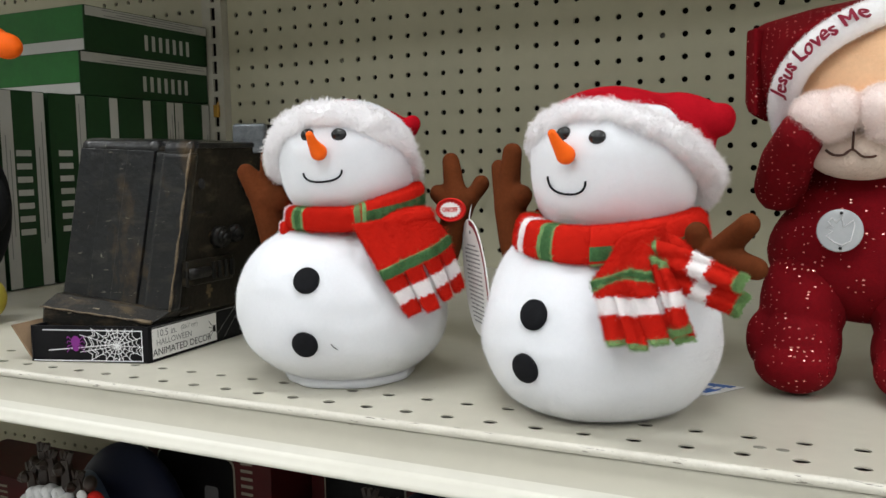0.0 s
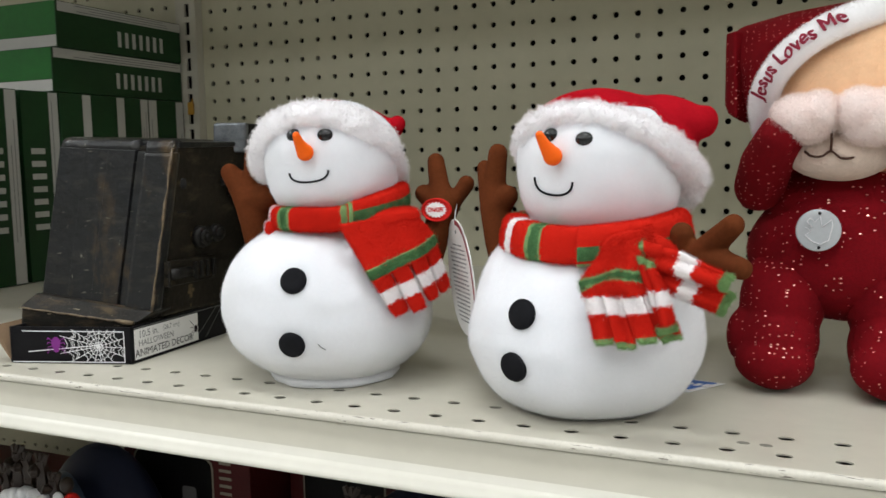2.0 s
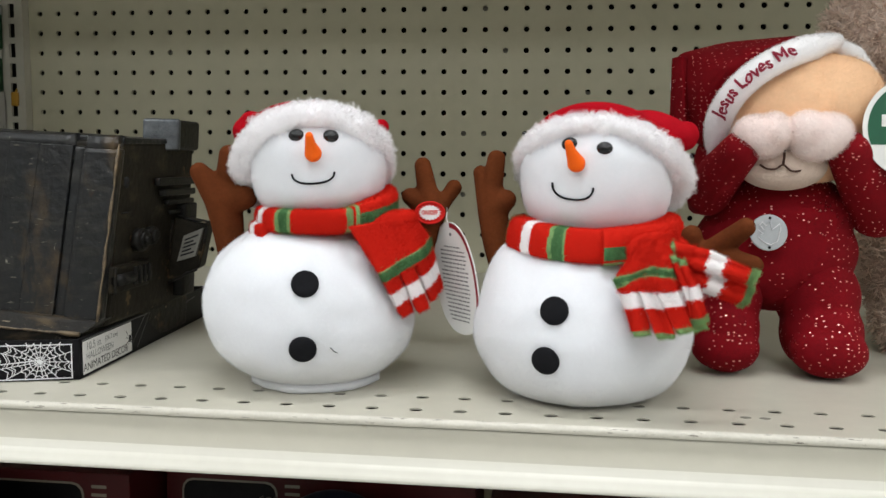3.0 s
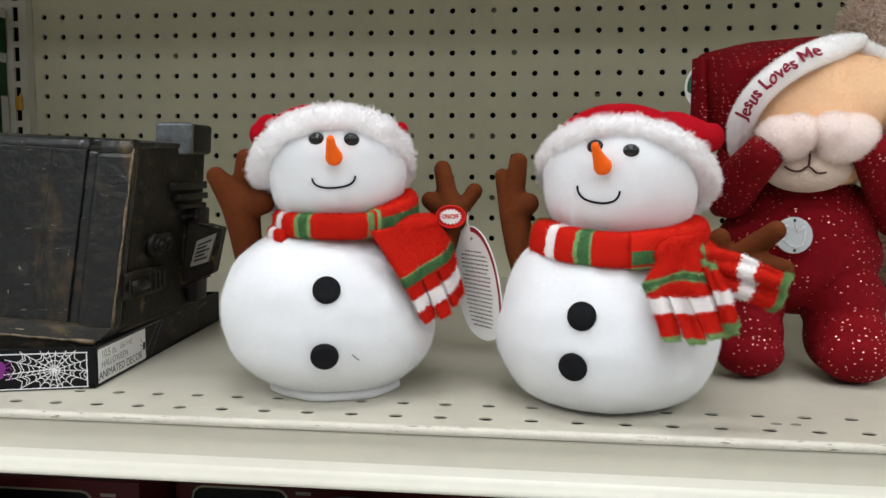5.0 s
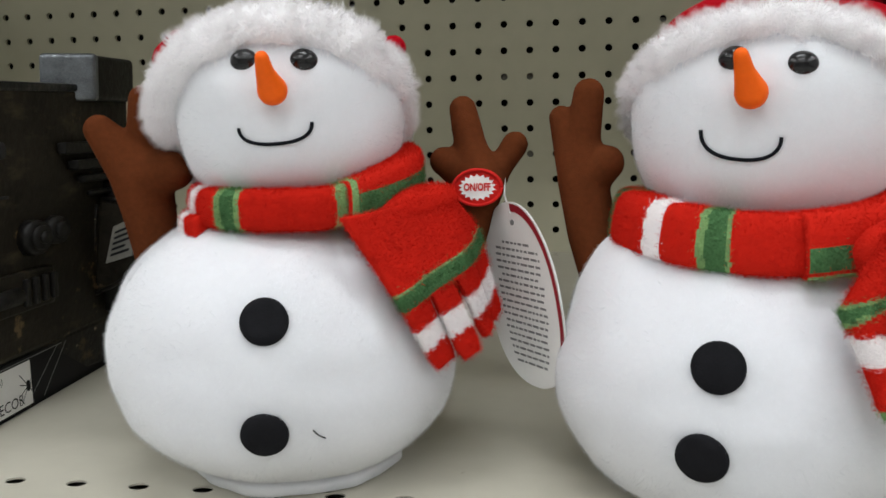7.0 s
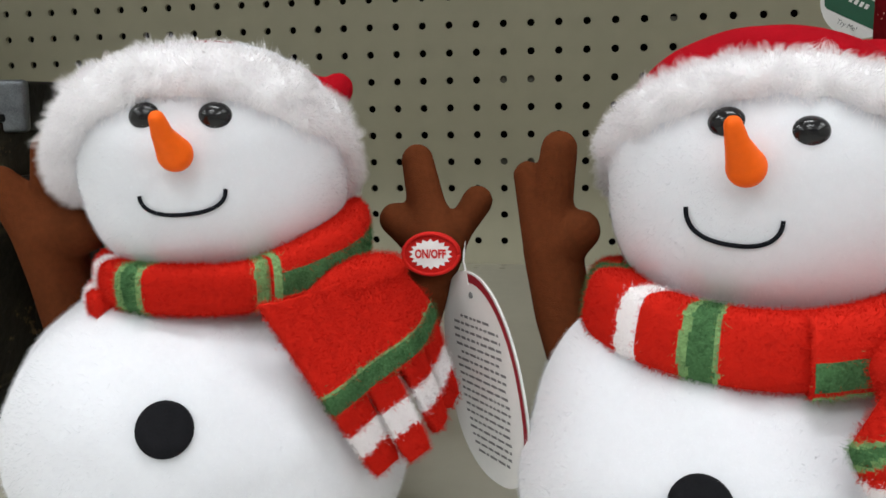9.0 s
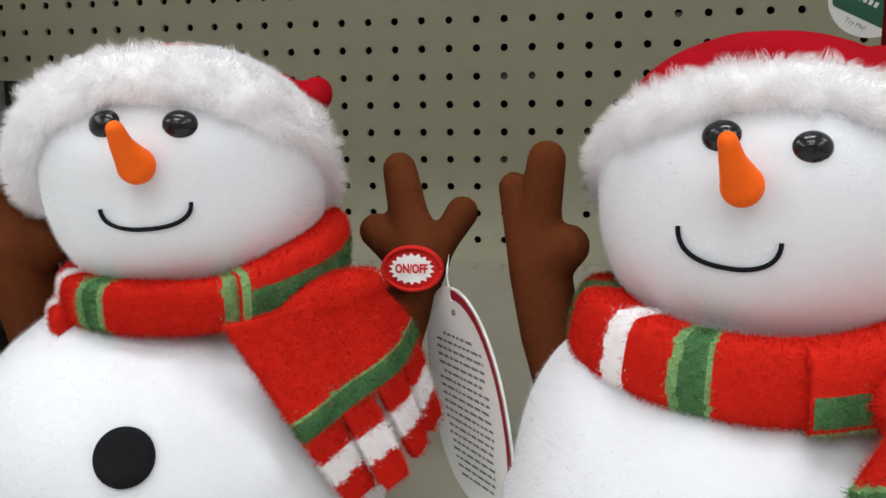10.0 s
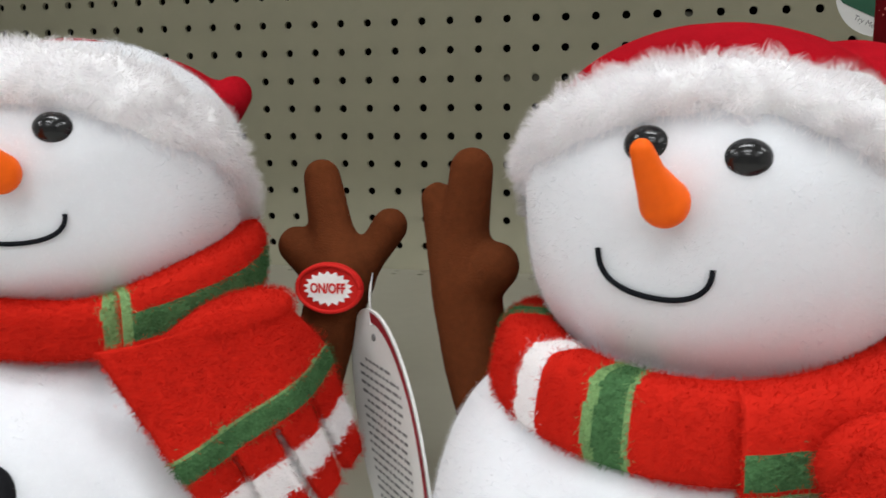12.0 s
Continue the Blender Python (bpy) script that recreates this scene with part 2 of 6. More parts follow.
M_STONE = mat("grey_glaze", (0.085, 0.085, 0.09), rough=0.5)
M_SLEIGH = mat("orange_red_glaze", (0.26, 0.022, 0.008), rough=0.3, var=0.3, scale=60)
# opaque near-black: the shade inside the box windows is in this colour
M_CLEARDARK = mat("shaded_window_black", (0.0055, 0.0050, 0.0055), rough=0.4, spec=0.08, var=0.6, scale=22)
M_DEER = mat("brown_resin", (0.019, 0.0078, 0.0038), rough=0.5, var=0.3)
# box red and cream are darkened to carry the lower shelf's shade
M_TRAINRED = mat("shaded_red_card", (0.052, 0.0036, 0.0048), rough=0.5, spec=0.2, var=0.2)
M_CREAM = mat("shaded_cream_print", (0.19, 0.17, 0.13), rough=0.5)
M_FLOOR = mat("vinyl_floor", (0.74, 0.73, 0.69), rough=0.3, var=0.1, scale=4)
M_CEIL = mat("ceiling_tile", (0.75, 0.75, 0.73), rough=0.9, var=0.05, scale=6)
M_WALL = mat("wall_paint", (0.68, 0.67, 0.64), rough=0.8, var=0.05, scale=3)
M_TUBE = bpy.data.materials.new("lit_diffuser")
M_TUBE.use_nodes = True
M_TUBE.node_tree.nodes["Principled BSDF"].inputs["Emission Color"].default_value = (0.95, 0.98, 1.0, 1)
M_TUBE.node_tree.nodes["Principled BSDF"].inputs["Emission Strength"].default_value = 4.0

# ---- building helpers ----
def thing(name, x, y, z, label, category, group="", kind=""):
    e = new(name)
    e.empty_display_size = 0.02
    e.location = (x, y, z)
    e["base"] = (x, y, z)
    return tagged(e, label, category, group, kind)


def base_of(ob):
    while ob.parent:
        ob = ob.parent
    return Vector(ob["base"]) if "base" in ob else Vector((0, 0, 0))


def finish(name, me, mats, parent, label="", smooth=True):
    for m in mats if isinstance(mats, (list, tuple)) else [mats]:
        me.materials.append(m)
    if smooth:
        me.polygons.foreach_set("use_smooth", [True] * len(me.polygons))
    ob = new(name, me)
    if parent is not None:
        ob.parent = parent
        if label:
            ob["label"] = label
    return ob


def part(name, bm, mats, parent, label="", smooth=True):
    """Links a bmesh, built in world metres, as one mesh under a thing or a part."""
    me = bpy.data.meshes.new(name)
    if parent is not None:
        bmesh.ops.translate(bm, verts=bm.verts, vec=-base_of(parent))
    bm.normal_update()
    bm.to_mesh(me)
    bm.free()
    return finish(name, me, mats, parent, label, smooth)


def raw(name, verts, faces, mats, parent, label="", smooth=True, index=None):
    b = base_of(parent) if parent is not None else Vector((0, 0, 0))
    me = bpy.data.meshes.new(name)
    v = np.asarray(verts, float) - np.array(b)
    me.from_pydata(v.tolist(), [], [list(f) for f in faces])
    if index is not None:
        me.polygons.foreach_set("material_index", np.asarray(index, dtype=np.int32))
    me.update()
    return finish(name, me, mats, parent, label, smooth)


def box_bm(cx, cy, cz, sx, sy, sz, bevel=0.0, turn=0.0, seg=2):
    bm = bmesh.new()
    bmesh.ops.create_cube(bm, size=1.0)
    bmesh.ops.scale(bm, vec=(sx, sy, sz), verts=bm.verts)
    if bevel:
        bmesh.ops.bevel(bm, geom=bm.edges[:], offset=bevel, segments=seg, profile=0.6, affect="EDGES")
    if turn:
        bmesh.ops.rotate(bm, cent=(0, 0, 0), matrix=Matrix.Rotation(radians(turn), 3, "Z"), verts=bm.verts)
    bmesh.ops.translate(bm, vec=(cx, cy, cz), verts=bm.verts)
    return bm


def hexa_bm(p, bevel=0.0):
    """A block from its 8 corners: 4 below and 4 above, counter-clockwise."""
    bm = bmesh.new()
    v = [bm.verts.new(q) for q in p]
    for f in ((3, 2, 1, 0), (4, 5, 6, 7), (0, 1, 5, 4), (1, 2, 6, 5), (2, 3, 7, 6), (3, 0, 4, 7)):
        bm.faces.new([v[i] for i in f])
    if bevel:
        bmesh.ops.bevel(bm, geom=bm.edges[:], offset=bevel, segments=2, profile=0.6, affect="EDGES")
    return bm


def ell_bm(c, r, u=32, v=20, rough=0.0, freq=30.0, turn=None):
    """An ellipsoid, a little uneven."""
    bm = bmesh.new()
    bmesh.ops.create_uvsphere(bm, u_segments=u, v_segments=v, radius=1.0)
    for q in bm.verts:
        p = Vector((q.co.x * r[0], q.co.y * r[1], q.co.z * r[2]))
        if turn:
            p = Euler([radians(a) for a in turn]).to_matrix() @ p
        if rough:
            p += p.normalized() * rough * noise.noise((p + Vector(c)) * freq)
        q.co = p + Vector(c)
    return bm


def tube_bm(pts, radii, seg=12, cap=True, flat=1.0, up=(0, 0, 1)):
    """A round tube along points, with a radius for each."""
    bm = bmesh.new()
    pts = [Vector(p) for p in pts]
    if not isinstance(radii, (list, tuple)):
        radii = [radii] * len(pts)
    rings = []
    side = None
    for i, p in enumerate(pts):
        d = (pts[min(i + 1, len(pts) - 1)] - pts[max(i - 1, 0)]).normalized()
        if side is None:
            a = Vector(up) if abs(d.dot(Vector(up))) < 0.9 else Vector((1, 0, 0))
            side = d.cross(a).normalized()
        side = (side - d * side.dot(d)).normalized()
        o = d.cross(side)
        rings.append([bm.verts.new(p + (side * math.cos(2 * math.pi * k / seg) + o * flat * math.sin(2 * math.pi * k / seg)) * radii[i]) for k in range(seg)])
    for a, b in zip(rings, rings[1:]):
        for k in range(seg):
            bm.faces.new((a[k], a[(k + 1) % seg], b[(k + 1) % seg], b[k]))
    if cap:
        bm.faces.new(rings[0][::-1])
        bm.faces.new(rings[-1])
    return bm


def flow(pts, n=6):
    """A smooth line through points."""
    P = [Vector(p) for p in pts]
    out = []
    for k in range(len(P) - 1):
        a, b, c, d = P[max(k - 1, 0)], P[k], P[k + 1], P[min(k + 2, len(P) - 1)]
        for i in range(n):
            f = i / n
            out.append(0.5 * ((2 * b) + (c - a) * f + (2 * a - 5 * b + 4 * c - d) * f * f + (3 * b - a - 3 * c + d) * f ** 3))
    return out + [P[-1]]


def disc_bm(c, n, rx, rz, thick, seg=28, dome=0.0):
    """A small round plate whose face looks along n."""
    n = Vector(n).normalized()
    s = n.cross(Vector((0, 0, 1)))
    s = s.normalized() if s.length > 1e-3 else Vector((1, 0, 0))
    o = s.cross(n)
    bm = bmesh.new()
    c = Vector(c)
    prof = [(1.0, 0.0), (1.0, thick * 0.6), (0.93, thick)] + ([(0.6, thick + dome * 0.7)] if dome else []) + [(0.3, thick + dome)]
    rings = [[bm.verts.new(c + n * h + s * rx * k * math.cos(2 * math.pi * i / seg) + o * rz * k * math.sin(2 * math.pi * i / seg)) for i in range(seg)] for k, h in prof]
    for a, b in zip(rings, rings[1:]):
        for i in range(seg):
            bm.faces.new((a[i], a[(i + 1) % seg], b[(i + 1) % seg], b[i]))
    bm.faces.new(rings[-1])
    bm.faces.new(rings[0][::-1])
    bmesh.ops.recalc_face_normals(bm, faces=bm.faces)
    return bm


def join_bm(*bms):
    out = bmesh.new()
    for b in bms:
        me = bpy.data.meshes.new("tmp")
        b.to_mesh(me)
        b.free()
        out.from_mesh(me)
        bpy.data.meshes.remove(me)
    return out


def ball_chain(balls, links, seg=14):
    """Balls and tapered links between them, to be fused by soften()."""
    bms = [ell_bm(c, (r, r, r), 16, 10) for c, r in balls]
    for a, b in links:
        (pa, ra), (pb, rb) = balls[a], balls[b]
        bms.append(tube_bm([pa, pb], [ra, rb], seg))
    return join_bm(*bms)


def soften(ob, voxel=0.0012, rounds=6):
    """Fuses overlapping forms into one sewn skin."""
    r = ob.modifiers.new("fuse", "REMESH")
    r.mode = "VOXEL"
    r.voxel_size = voxel
    r.use_smooth_shade = True
    s = ob.modifiers.new("soft", "SMOOTH")
    s.factor = 0.5
    s.iterations = rounds
    return ob


def hairs(name, roots, normals, length, width, material, parent, label="", lean=0.6, down=0.0, seed=3, curl=0.4, index=None, clumps=0):
    """Many fine bent blades that make a pile, drawn together into tufts where clumps are given."""
    rng = np.random.default_rng(seed)
    n = len(roots)
    nrm = np.asarray(normals, float)
    nrm /= np.linalg.norm(nrm, axis=1)[:, None]
    d = nrm + lean * rng.normal(size=(n, 3)) * 0.6 + np.array([0, 0, -down])
    d /= np.linalg.norm(d, axis=1)[:, None]
    side = np.cross(d, rng.normal(size=(n, 3)))
    side /= np.linalg.norm(side, axis=1)[:, None]
    ln = length * rng.uniform(0.55, 1.2, size=(n, 1))
    w = width * rng.uniform(0.6, 1.2, size=(n, 1))
    d2 = d + curl * rng.normal(size=(n, 3)) * 0.6
    d2 /= np.linalg.norm(d2, axis=1)[:, None]
    a = np.asarray(roots, float)
    mid = a + d * ln * 0.55
    tip = mid + d2 * ln * 0.5
    if clumps:
        seat = rng.choice(n, clumps, replace=False)
        lead = np.empty(n, dtype=int)
        for i in range(0, n, 4000):
            gap = ((a[i:i + 4000, None, :] - a[None, seat, :]) ** 2).sum(2)
            lead[i:i + 4000] = seat[gap.argmin(1)]
        tip += (tip[lead] - tip) * 0.62
        mid += (mid[lead] - mid) * 0.22
    v = np.stack([a - side * w, a + side * w, mid + side * w * 0.7, mid - side * w * 0.7, tip], 1).reshape(-1, 3)
    k = np.arange(n)[:, None] * 5
    quads = (k + np.array([0, 1, 2, 3])).tolist()
    tris = (k + np.array([3, 2, 4])).tolist()
    return raw(name, v, quads + tris, material, parent, label, smooth=True, index=index)


def words(text, size, place, bold=0.0):
    """The built-in font as a mesh, bent by place(x, y, h) -> world point; x from 0, both in metres."""
    cu = bpy.data.curves.new("words", "FONT")
    cu.body, cu.size, cu.extrude, cu.align_x, cu.align_y = text, size, 0.0, "CENTER", "CENTER"
    cu.resolution_u = 3
    cu.offset = bold
    ob = bpy.data.objects.new("words", cu)
    scene.collection.objects.link(ob)
    bpy.context.view_layer.update()
    me = bpy.data.meshes.new_from_object(ob.evaluated_get(bpy.context.evaluated_depsgraph_get()))
    bpy.data.objects.remove(ob)
    bm = bmesh.new()
    bm.from_mesh(me)
    bpy.data.meshes.remove(me)
    for q in bm.verts:
        q.co = Vector(place(q.co.x, q.co.y))
    return bm
# ---- the shop round the shelf ----
INCH = 0.0254
DECK_Z, ROW0 = 1.20, 1.375
FRONT, PANEL_L, PANEL_R = -0.6215, -0.5745, 0.644


def slab(name, cx, cy, cz, sx, sy, sz, material, label, category, bevel=0.0):
    ob = part(name, box_bm(cx, cy, cz, sx, sy, sz, bevel), material, None, smooth=False)
    return tagged(ob, label, category, kind="structure")


# unseen room shell; its pale floor and walls bounce fill onto the shelf
slab("floor", 0, -2.7, -0.05, 8, 7.6, 0.1, M_FLOOR, "unseen vinyl shop floor, kept pale to bounce fill light", "floor")
slab("ceiling", 0, -2.7, 3.45, 8, 7.6, 0.1, M_CEIL, "white tiled shop ceiling", "ceiling")
slab("wall_left", -4.05, -2.7, 1.7, 0.1, 7.6, 3.4, M_WALL, "unseen plain shop wall, kept pale to bounce fill light", "wall")
slab("wall_right", 4.05, -2.7, 1.7, 0.1, 7.6, 3.4, M_WALL, "unseen plain shop wall, kept pale to bounce fill light", "wall")
slab("wall_back", 0, 1.05, 1.7, 8, 0.1, 3.4, M_WALL, "unseen plain shop wall, kept pale to bounce fill light", "wall")
slab("wall_front", 0, -6.45, 1.7, 8, 0.1, 3.4, M_WALL, "unseen plain wall across the aisle, added to bounce fill light", "wall")

for x, y in TUBES:
    lt = thing("ceiling_light", x, y, 3.4, "lit white fluorescent ceiling fitting", "ceiling light", "ceiling lights")
    part("housing", box_bm(x, y, 3.385, 1.3, 0.34, 0.03, 0.004), M_PAPER, lt)
    part("diffuser", box_bm(x, y, 3.366, 1.22, 0.28, 0.008), M_TUBE, lt, "glowing diffuser", smooth=False)
    la = bpy.data.lights.new("tube", "AREA")
    la.shape, la.size, la.size_y, la.energy, la.color = "RECTANGLE", 1.22, 0.28, TUBE_POWER, (0.95, 0.98, 1.0)
    lo = new("tube", la)
    lo.location = (x, y, 3.358)
    lo.parent = lt
    lo.matrix_parent_inverse = Matrix.Translation((-x, -y, -3.4))


def perforated(name, xs, zs, x0, x1, z0, z1, y, radius, material, label, axis="wall", thick=0.004, seg=12, slot=1.0):
    """A sheet with real round holes at xs by zs and plain margins; axis floor lays it flat (zs then run along y)."""
    V, F = [], []
    px, pz = xs[1] - xs[0], zs[1] - zs[0]

    def put(a, b, c):
        V.append((a, y + c, b) if axis == "wall" else (a, b, y - c))
        return len(V) - 1

    ang = [2 * math.pi * (k + 0.5) / seg for k in range(seg)]
    for a in xs:
        for b in zs:
            outer, inner, deep = [], [], []
            for t in ang:
                cx, cz = math.cos(t), math.sin(t)
                k = 0.5 / max(abs(cx), abs(cz))
                outer.append(put(a + cx * k * px, b + cz * k * pz, 0))
                inner.append(put(a + cx * radius * slot, b + cz * radius, 0))
                deep.append(put(a + cx * radius * slot, b + cz * radius, thick))
            corners = []
            for i in range(seg):
                j = (i + 1) % seg
                F.append((outer[i], outer[j], inner[j], inner[i]))
                F.append((inner[i], inner[j], deep[j], deep[i]))
            # the four small corners left by the straight cuts
            for sx, sz in ((1, 1), (-1, 1), (-1, -1), (1, -1)):
                c = put(a + sx * px / 2, b + sz * pz / 2, 0)
                t = math.atan2(sz, sx)
                near = sorted(range(seg), key=lambda i: abs(math.remainder(ang[i] - t, 2 * math.pi)))[:2]
                F.append((outer[near[0]], outer[near[1]], c))
    a0, a1, b0, b1 = xs[0] - px / 2, xs[-1] + px / 2, zs[0] - pz / 2, zs[-1] + pz / 2
    for (p0, p1, q0, q1) in ((x0, a0, z0, z1), (a1, x1, z0, z1), (a0, a1, z0, b0), (a0, a1, b1, z1)):
        if p1 - p0 > 1e-4 and q1 - q0 > 1e-4:
            F.append([put(p0, q0, 0), put(p1, q0, 0), put(p1, q1, 0), put(p0, q1, 0)])
    me = bpy.data.meshes.new(name)
    me.from_pydata(V, [], F)
    me.validate()
    bm = bmesh.new()
    bm.from_mesh(me)
    bmesh.ops.remove_doubles(bm, verts=bm.verts, dist=1e-5)
    bmesh.ops.recalc_face_normals(bm, faces=bm.faces)
    bm.to_mesh(me)
    bm.free()
    return tagged(finish(name, me, material, None, smooth=False), label, "shelf panel", kind="structure")


perforated("wall_panel_main", [c * INCH for c in range(-22, 25)], [ROW0 + r * INCH for r in range(-6, 13)],
           PANEL_L, PANEL_R, 1.10, 1.98, 0.0, 0.0035, M_BOARD, "beige perforated shelf back panel with round peg holes")
perforated("wall_panel_left", [-0.6435 - INCH * c for c in range(0, 22)][::-1], [1.5653 + INCH * r for r in range(-3, 5)],
           -1.83, -0.6105, 1.10, 1.98, 0.004, 0.0035, M_BOARD, "beige perforated back panel of the next bay")
perforated("wall_panel_low_left", [-0.6435 - INCH * c for c in range(0, 34)][::-1], [0.8596 + INCH * r for r in range(-4, 8)],
           -1.83, -0.6105, 0.3, 1.10, 0.004, 0.0035, M_BOARD, "beige perforated back panel below the shelf")
slab("wall_panel_low", 0.0345, 0.002, 0.7, 1.219, 0.004, 0.796, M_BOARD, "plain beige back panel below the shelf", "shelf panel")
# black sheet added so that the peg holes read as shaded
slab("wall_cavity", -0.4, 0.09, 1.1, 3.2, 0.02, 1.9, M_VOID, "black sheet standing for the shade behind the perforated panels", "shelf panel")
slab("panel_right", 1.24, 0.002, 1.14, 1.19, 0.004, 1.68, M_BOARD, "plain beige back panel of the neighbouring bay", "shelf panel")
# rails just behind the panel close a few holes
for c, r in ((0, 0), (1, 0), (0, -3), (1, -3), (2, 4), (1, 6), (-15, 4), (6, 2)):
    off = 0.0022 if (c, r) == (6, 2) else 0.0
    ob = part("trim_rail", box_bm(c * INCH, 0.0072, ROW0 + r * INCH - off, 0.0115, 0.003, 0.0115 - 2 * off), M_PLUG, None, smooth=False)
    tagged(ob, "grey steel rail end showing through a peg hole", "rail", kind="structure")


def upright(x, label):
    """A slotted steel post: two cheeks and a face cut with slots an inch apart."""
    u = thing("upright", x, -0.012, 0.1, label, "shelf upright", "uprights", "structure")
    w, y = 0.035, -0.014
    V, F = [], []

    def quad(a, b, c, d):
        V.extend((a, b, c, d))
        F.append(tuple(range(len(V) - 4, len(V))))

    zs = [0.2 + INCH * k for k in range(0, 70)]
    sx0, sx1 = x - 0.0018, x + 0.0065
    quad((x - w / 2, y, 0.1), (sx0, y, 0.1), (sx0, y, 2.0), (x - w / 2, y, 2.0))
    quad((sx1, y, 0.1), (x + w / 2, y, 0.1), (x + w / 2, y, 2.0), (sx1, y, 2.0))
    for z in zs:
        quad((sx0, y, z + 0.0175), (sx1, y, z + 0.0175), (sx1, y, z + INCH), (sx0, y, z + INCH))
        quad((sx0, y, z), (sx0, y + 0.004, z), (sx0, y + 0.004, z + 0.0175), (sx0, y, z + 0.0175))
        quad((sx1, y + 0.004, z), (sx1, y, z), (sx1, y, z + 0.0175), (sx1, y + 0.004, z + 0.0175))
    raw("face", V, F, M_STEEL, u, "slotted front face", smooth=False)
    part("cheek", box_bm(x - w / 2 + 0.001, -0.004, 1.05, 0.002, 0.0192, 1.9), M_STEEL, u, smooth=False)
    part("cheek", box_bm(x + w / 2 - 0.001, -0.004, 1.05, 0.002, 0.0192, 1.9), M_STEEL, u, smooth=False)
    # black strip paints the shade seen through the slots
    part("hollow", box_bm(x, 0.004, 1.05, 0.03, 0.004, 1.9), M_VOID, u, "black strip standing for the shaded inside", smooth=False)
    return u


upright(-0.5925, "beige steel shelf upright with a row of slots")
clip = thing("shelf_clip", -0.5866, -0.016, 1.414, "small yellow plastic clip hooked on the upright", "clip")
part("tab", box_bm(-0.5866, -0.018, 1.416, 0.009, 0.005, 0.018, 0.0015), M_YELLOW, clip)
part("hook", tube_bm([(-0.5866, -0.016, 1.424), (-0.5866, -0.013, 1.429), (-0.5866, -0.009, 1.427)], 0.0016, 8), M_YELLOW, clip)

# ---- the shelf deck with its rolled edge and ticket rail ----
shelf = thing("shelf", 0.2, -0.6, DECK_Z, "cream painted steel shelf with punched holes, scuffed front edge", "shelf", kind="structure")


def deck(x0, x1, parent):
    V_ = perforated("deck_plate", [0.2101 + 0.0252 * k for k in range(-29, 12)], [-0.604, -0.578], x0, x1, -0.6195, -0.552, DECK_Z, 0.0029,
                    M_DECK, "", axis="floor", thick=0.0008, seg=14, slot=1.35)
    del V_["category"], V_["kind"]
    V_.parent = parent
    V_.matrix_parent_inverse = Matrix.Translation(-Vector(parent["base"]))
    part("deck_middle", box_bm((x0 + x1) / 2, (-0.552 - 0.026) / 2, DECK_Z - 0.002, x1 - x0, 0.526, 0.004), M_DECK, parent, smooth=False)
    W_ = perforated("deck_back", [0.0 + 0.0254 * k for k in range(-22, 20)], [-0.0205, -0.009], x0, x1, -0.026, -0.001, DECK_Z, 0.0026,
                    M_DECK, "", axis="floor", thick=0.0008, seg=12, slot=1.3)
    del W_["category"], W_["kind"]
    W_.parent = parent
    W_.matrix_parent_inverse = Matrix.Translation(-Vector(parent["base"]))


deck(-0.5755, 0.644, shelf)
part("underside", box_bm(0.034, -0.31, DECK_Z - 0.030, 1.21, 0.60, 0.002), M_DECK, shelf, smooth=False)
# strips added under the holes: black for shade at the front, then grey
part("stiffener", box_bm(0.034, -0.603, DECK_Z - 0.012, 1.21, 0.024, 0.010), M_VOID, shelf, "black strip standing for the shade under the punched edge", smooth=False)
part("stiffener", box_bm(0.034, -0.572, DECK_Z - 0.0075, 1.21, 0.036, 0.004), M_PLUG, shelf, "grey strip under the second row of holes", smooth=False)


def extrude_x(profile, x0, x1, n=40, wob=0.0):
    """A strip of constant profile (y, z) along x."""
    bm = bmesh.new()
    rows = []
    for i in range(n + 1):
        x = x0 + (x1 - x0) * i / n
        rows.append([bm.verts.new((x, y + wob * noise.noise(Vector((x * 20, y * 50, z * 50))), z)) for y, z in profile])
    for a, b in zip(rows, rows[1:]):
        for k in range(len(profile) - 1):
            bm.faces.new((a[k], a[k + 1], b[k + 1], b[k]))
    bmesh.ops.recalc_face_normals(bm, faces=bm.faces)
    return bm


E0 = FRONT
roll = [(-0.6195, DECK_Z)] + [(-0.6195 - 0.0026 * math.sin(a), DECK_Z - 0.0026 + 0.0026 * math.cos(a)) for a in (0.4, 0.8, 1.2, 1.6, 2.0, 2.5)]
M_EDGE = mat("scuffed_edge_paint", (0.62, 0.59, 0.515), rough=0.38, var=0.12, scale=60, bump=0.2, bscale=300)
speckle(M_EDGE, (0.13, 0.11, 0.085), 900, 0.625, (0.10, 1, 1), 0.02)
speckle(M_DECK, (0.42, 0.38, 0.30), 90, 0.70, (1, 1, 1), 0.04)
part("rolled_edge", extrude_x(roll, -0.5755, 0.644, 120, 0.0002), M_EDGE, shelf, "chipped rolled front edge")
def sweep(f):
    """The front of the shelf: nearly upright under the edge, then swept outwards to the lip."""
    return (E0 + 0.0016 - 0.0090 * f ** 2.2 - (0.0007 if f > 0.78 else 0.0), DECK_Z - 0.0052 - 0.0268 * f)


face = [(E0 + 0.004, DECK_Z - 0.0040)] + [sweep(k / 20) for k in range(0, 13)]
rail = [sweep(k / 20) for k in range(12, 16)] + [sweep(0.779), sweep(0.79)] + [sweep(k / 20) for k in range(17, 21)] + [(E0 - 0.0083, DECK_Z - 0.0334), (E0 - 0.0072, DECK_Z - 0.0343), (E0 - 0.005, DECK_Z - 0.0345), (E0 + 0.02, DECK_Z - 0.0345)]
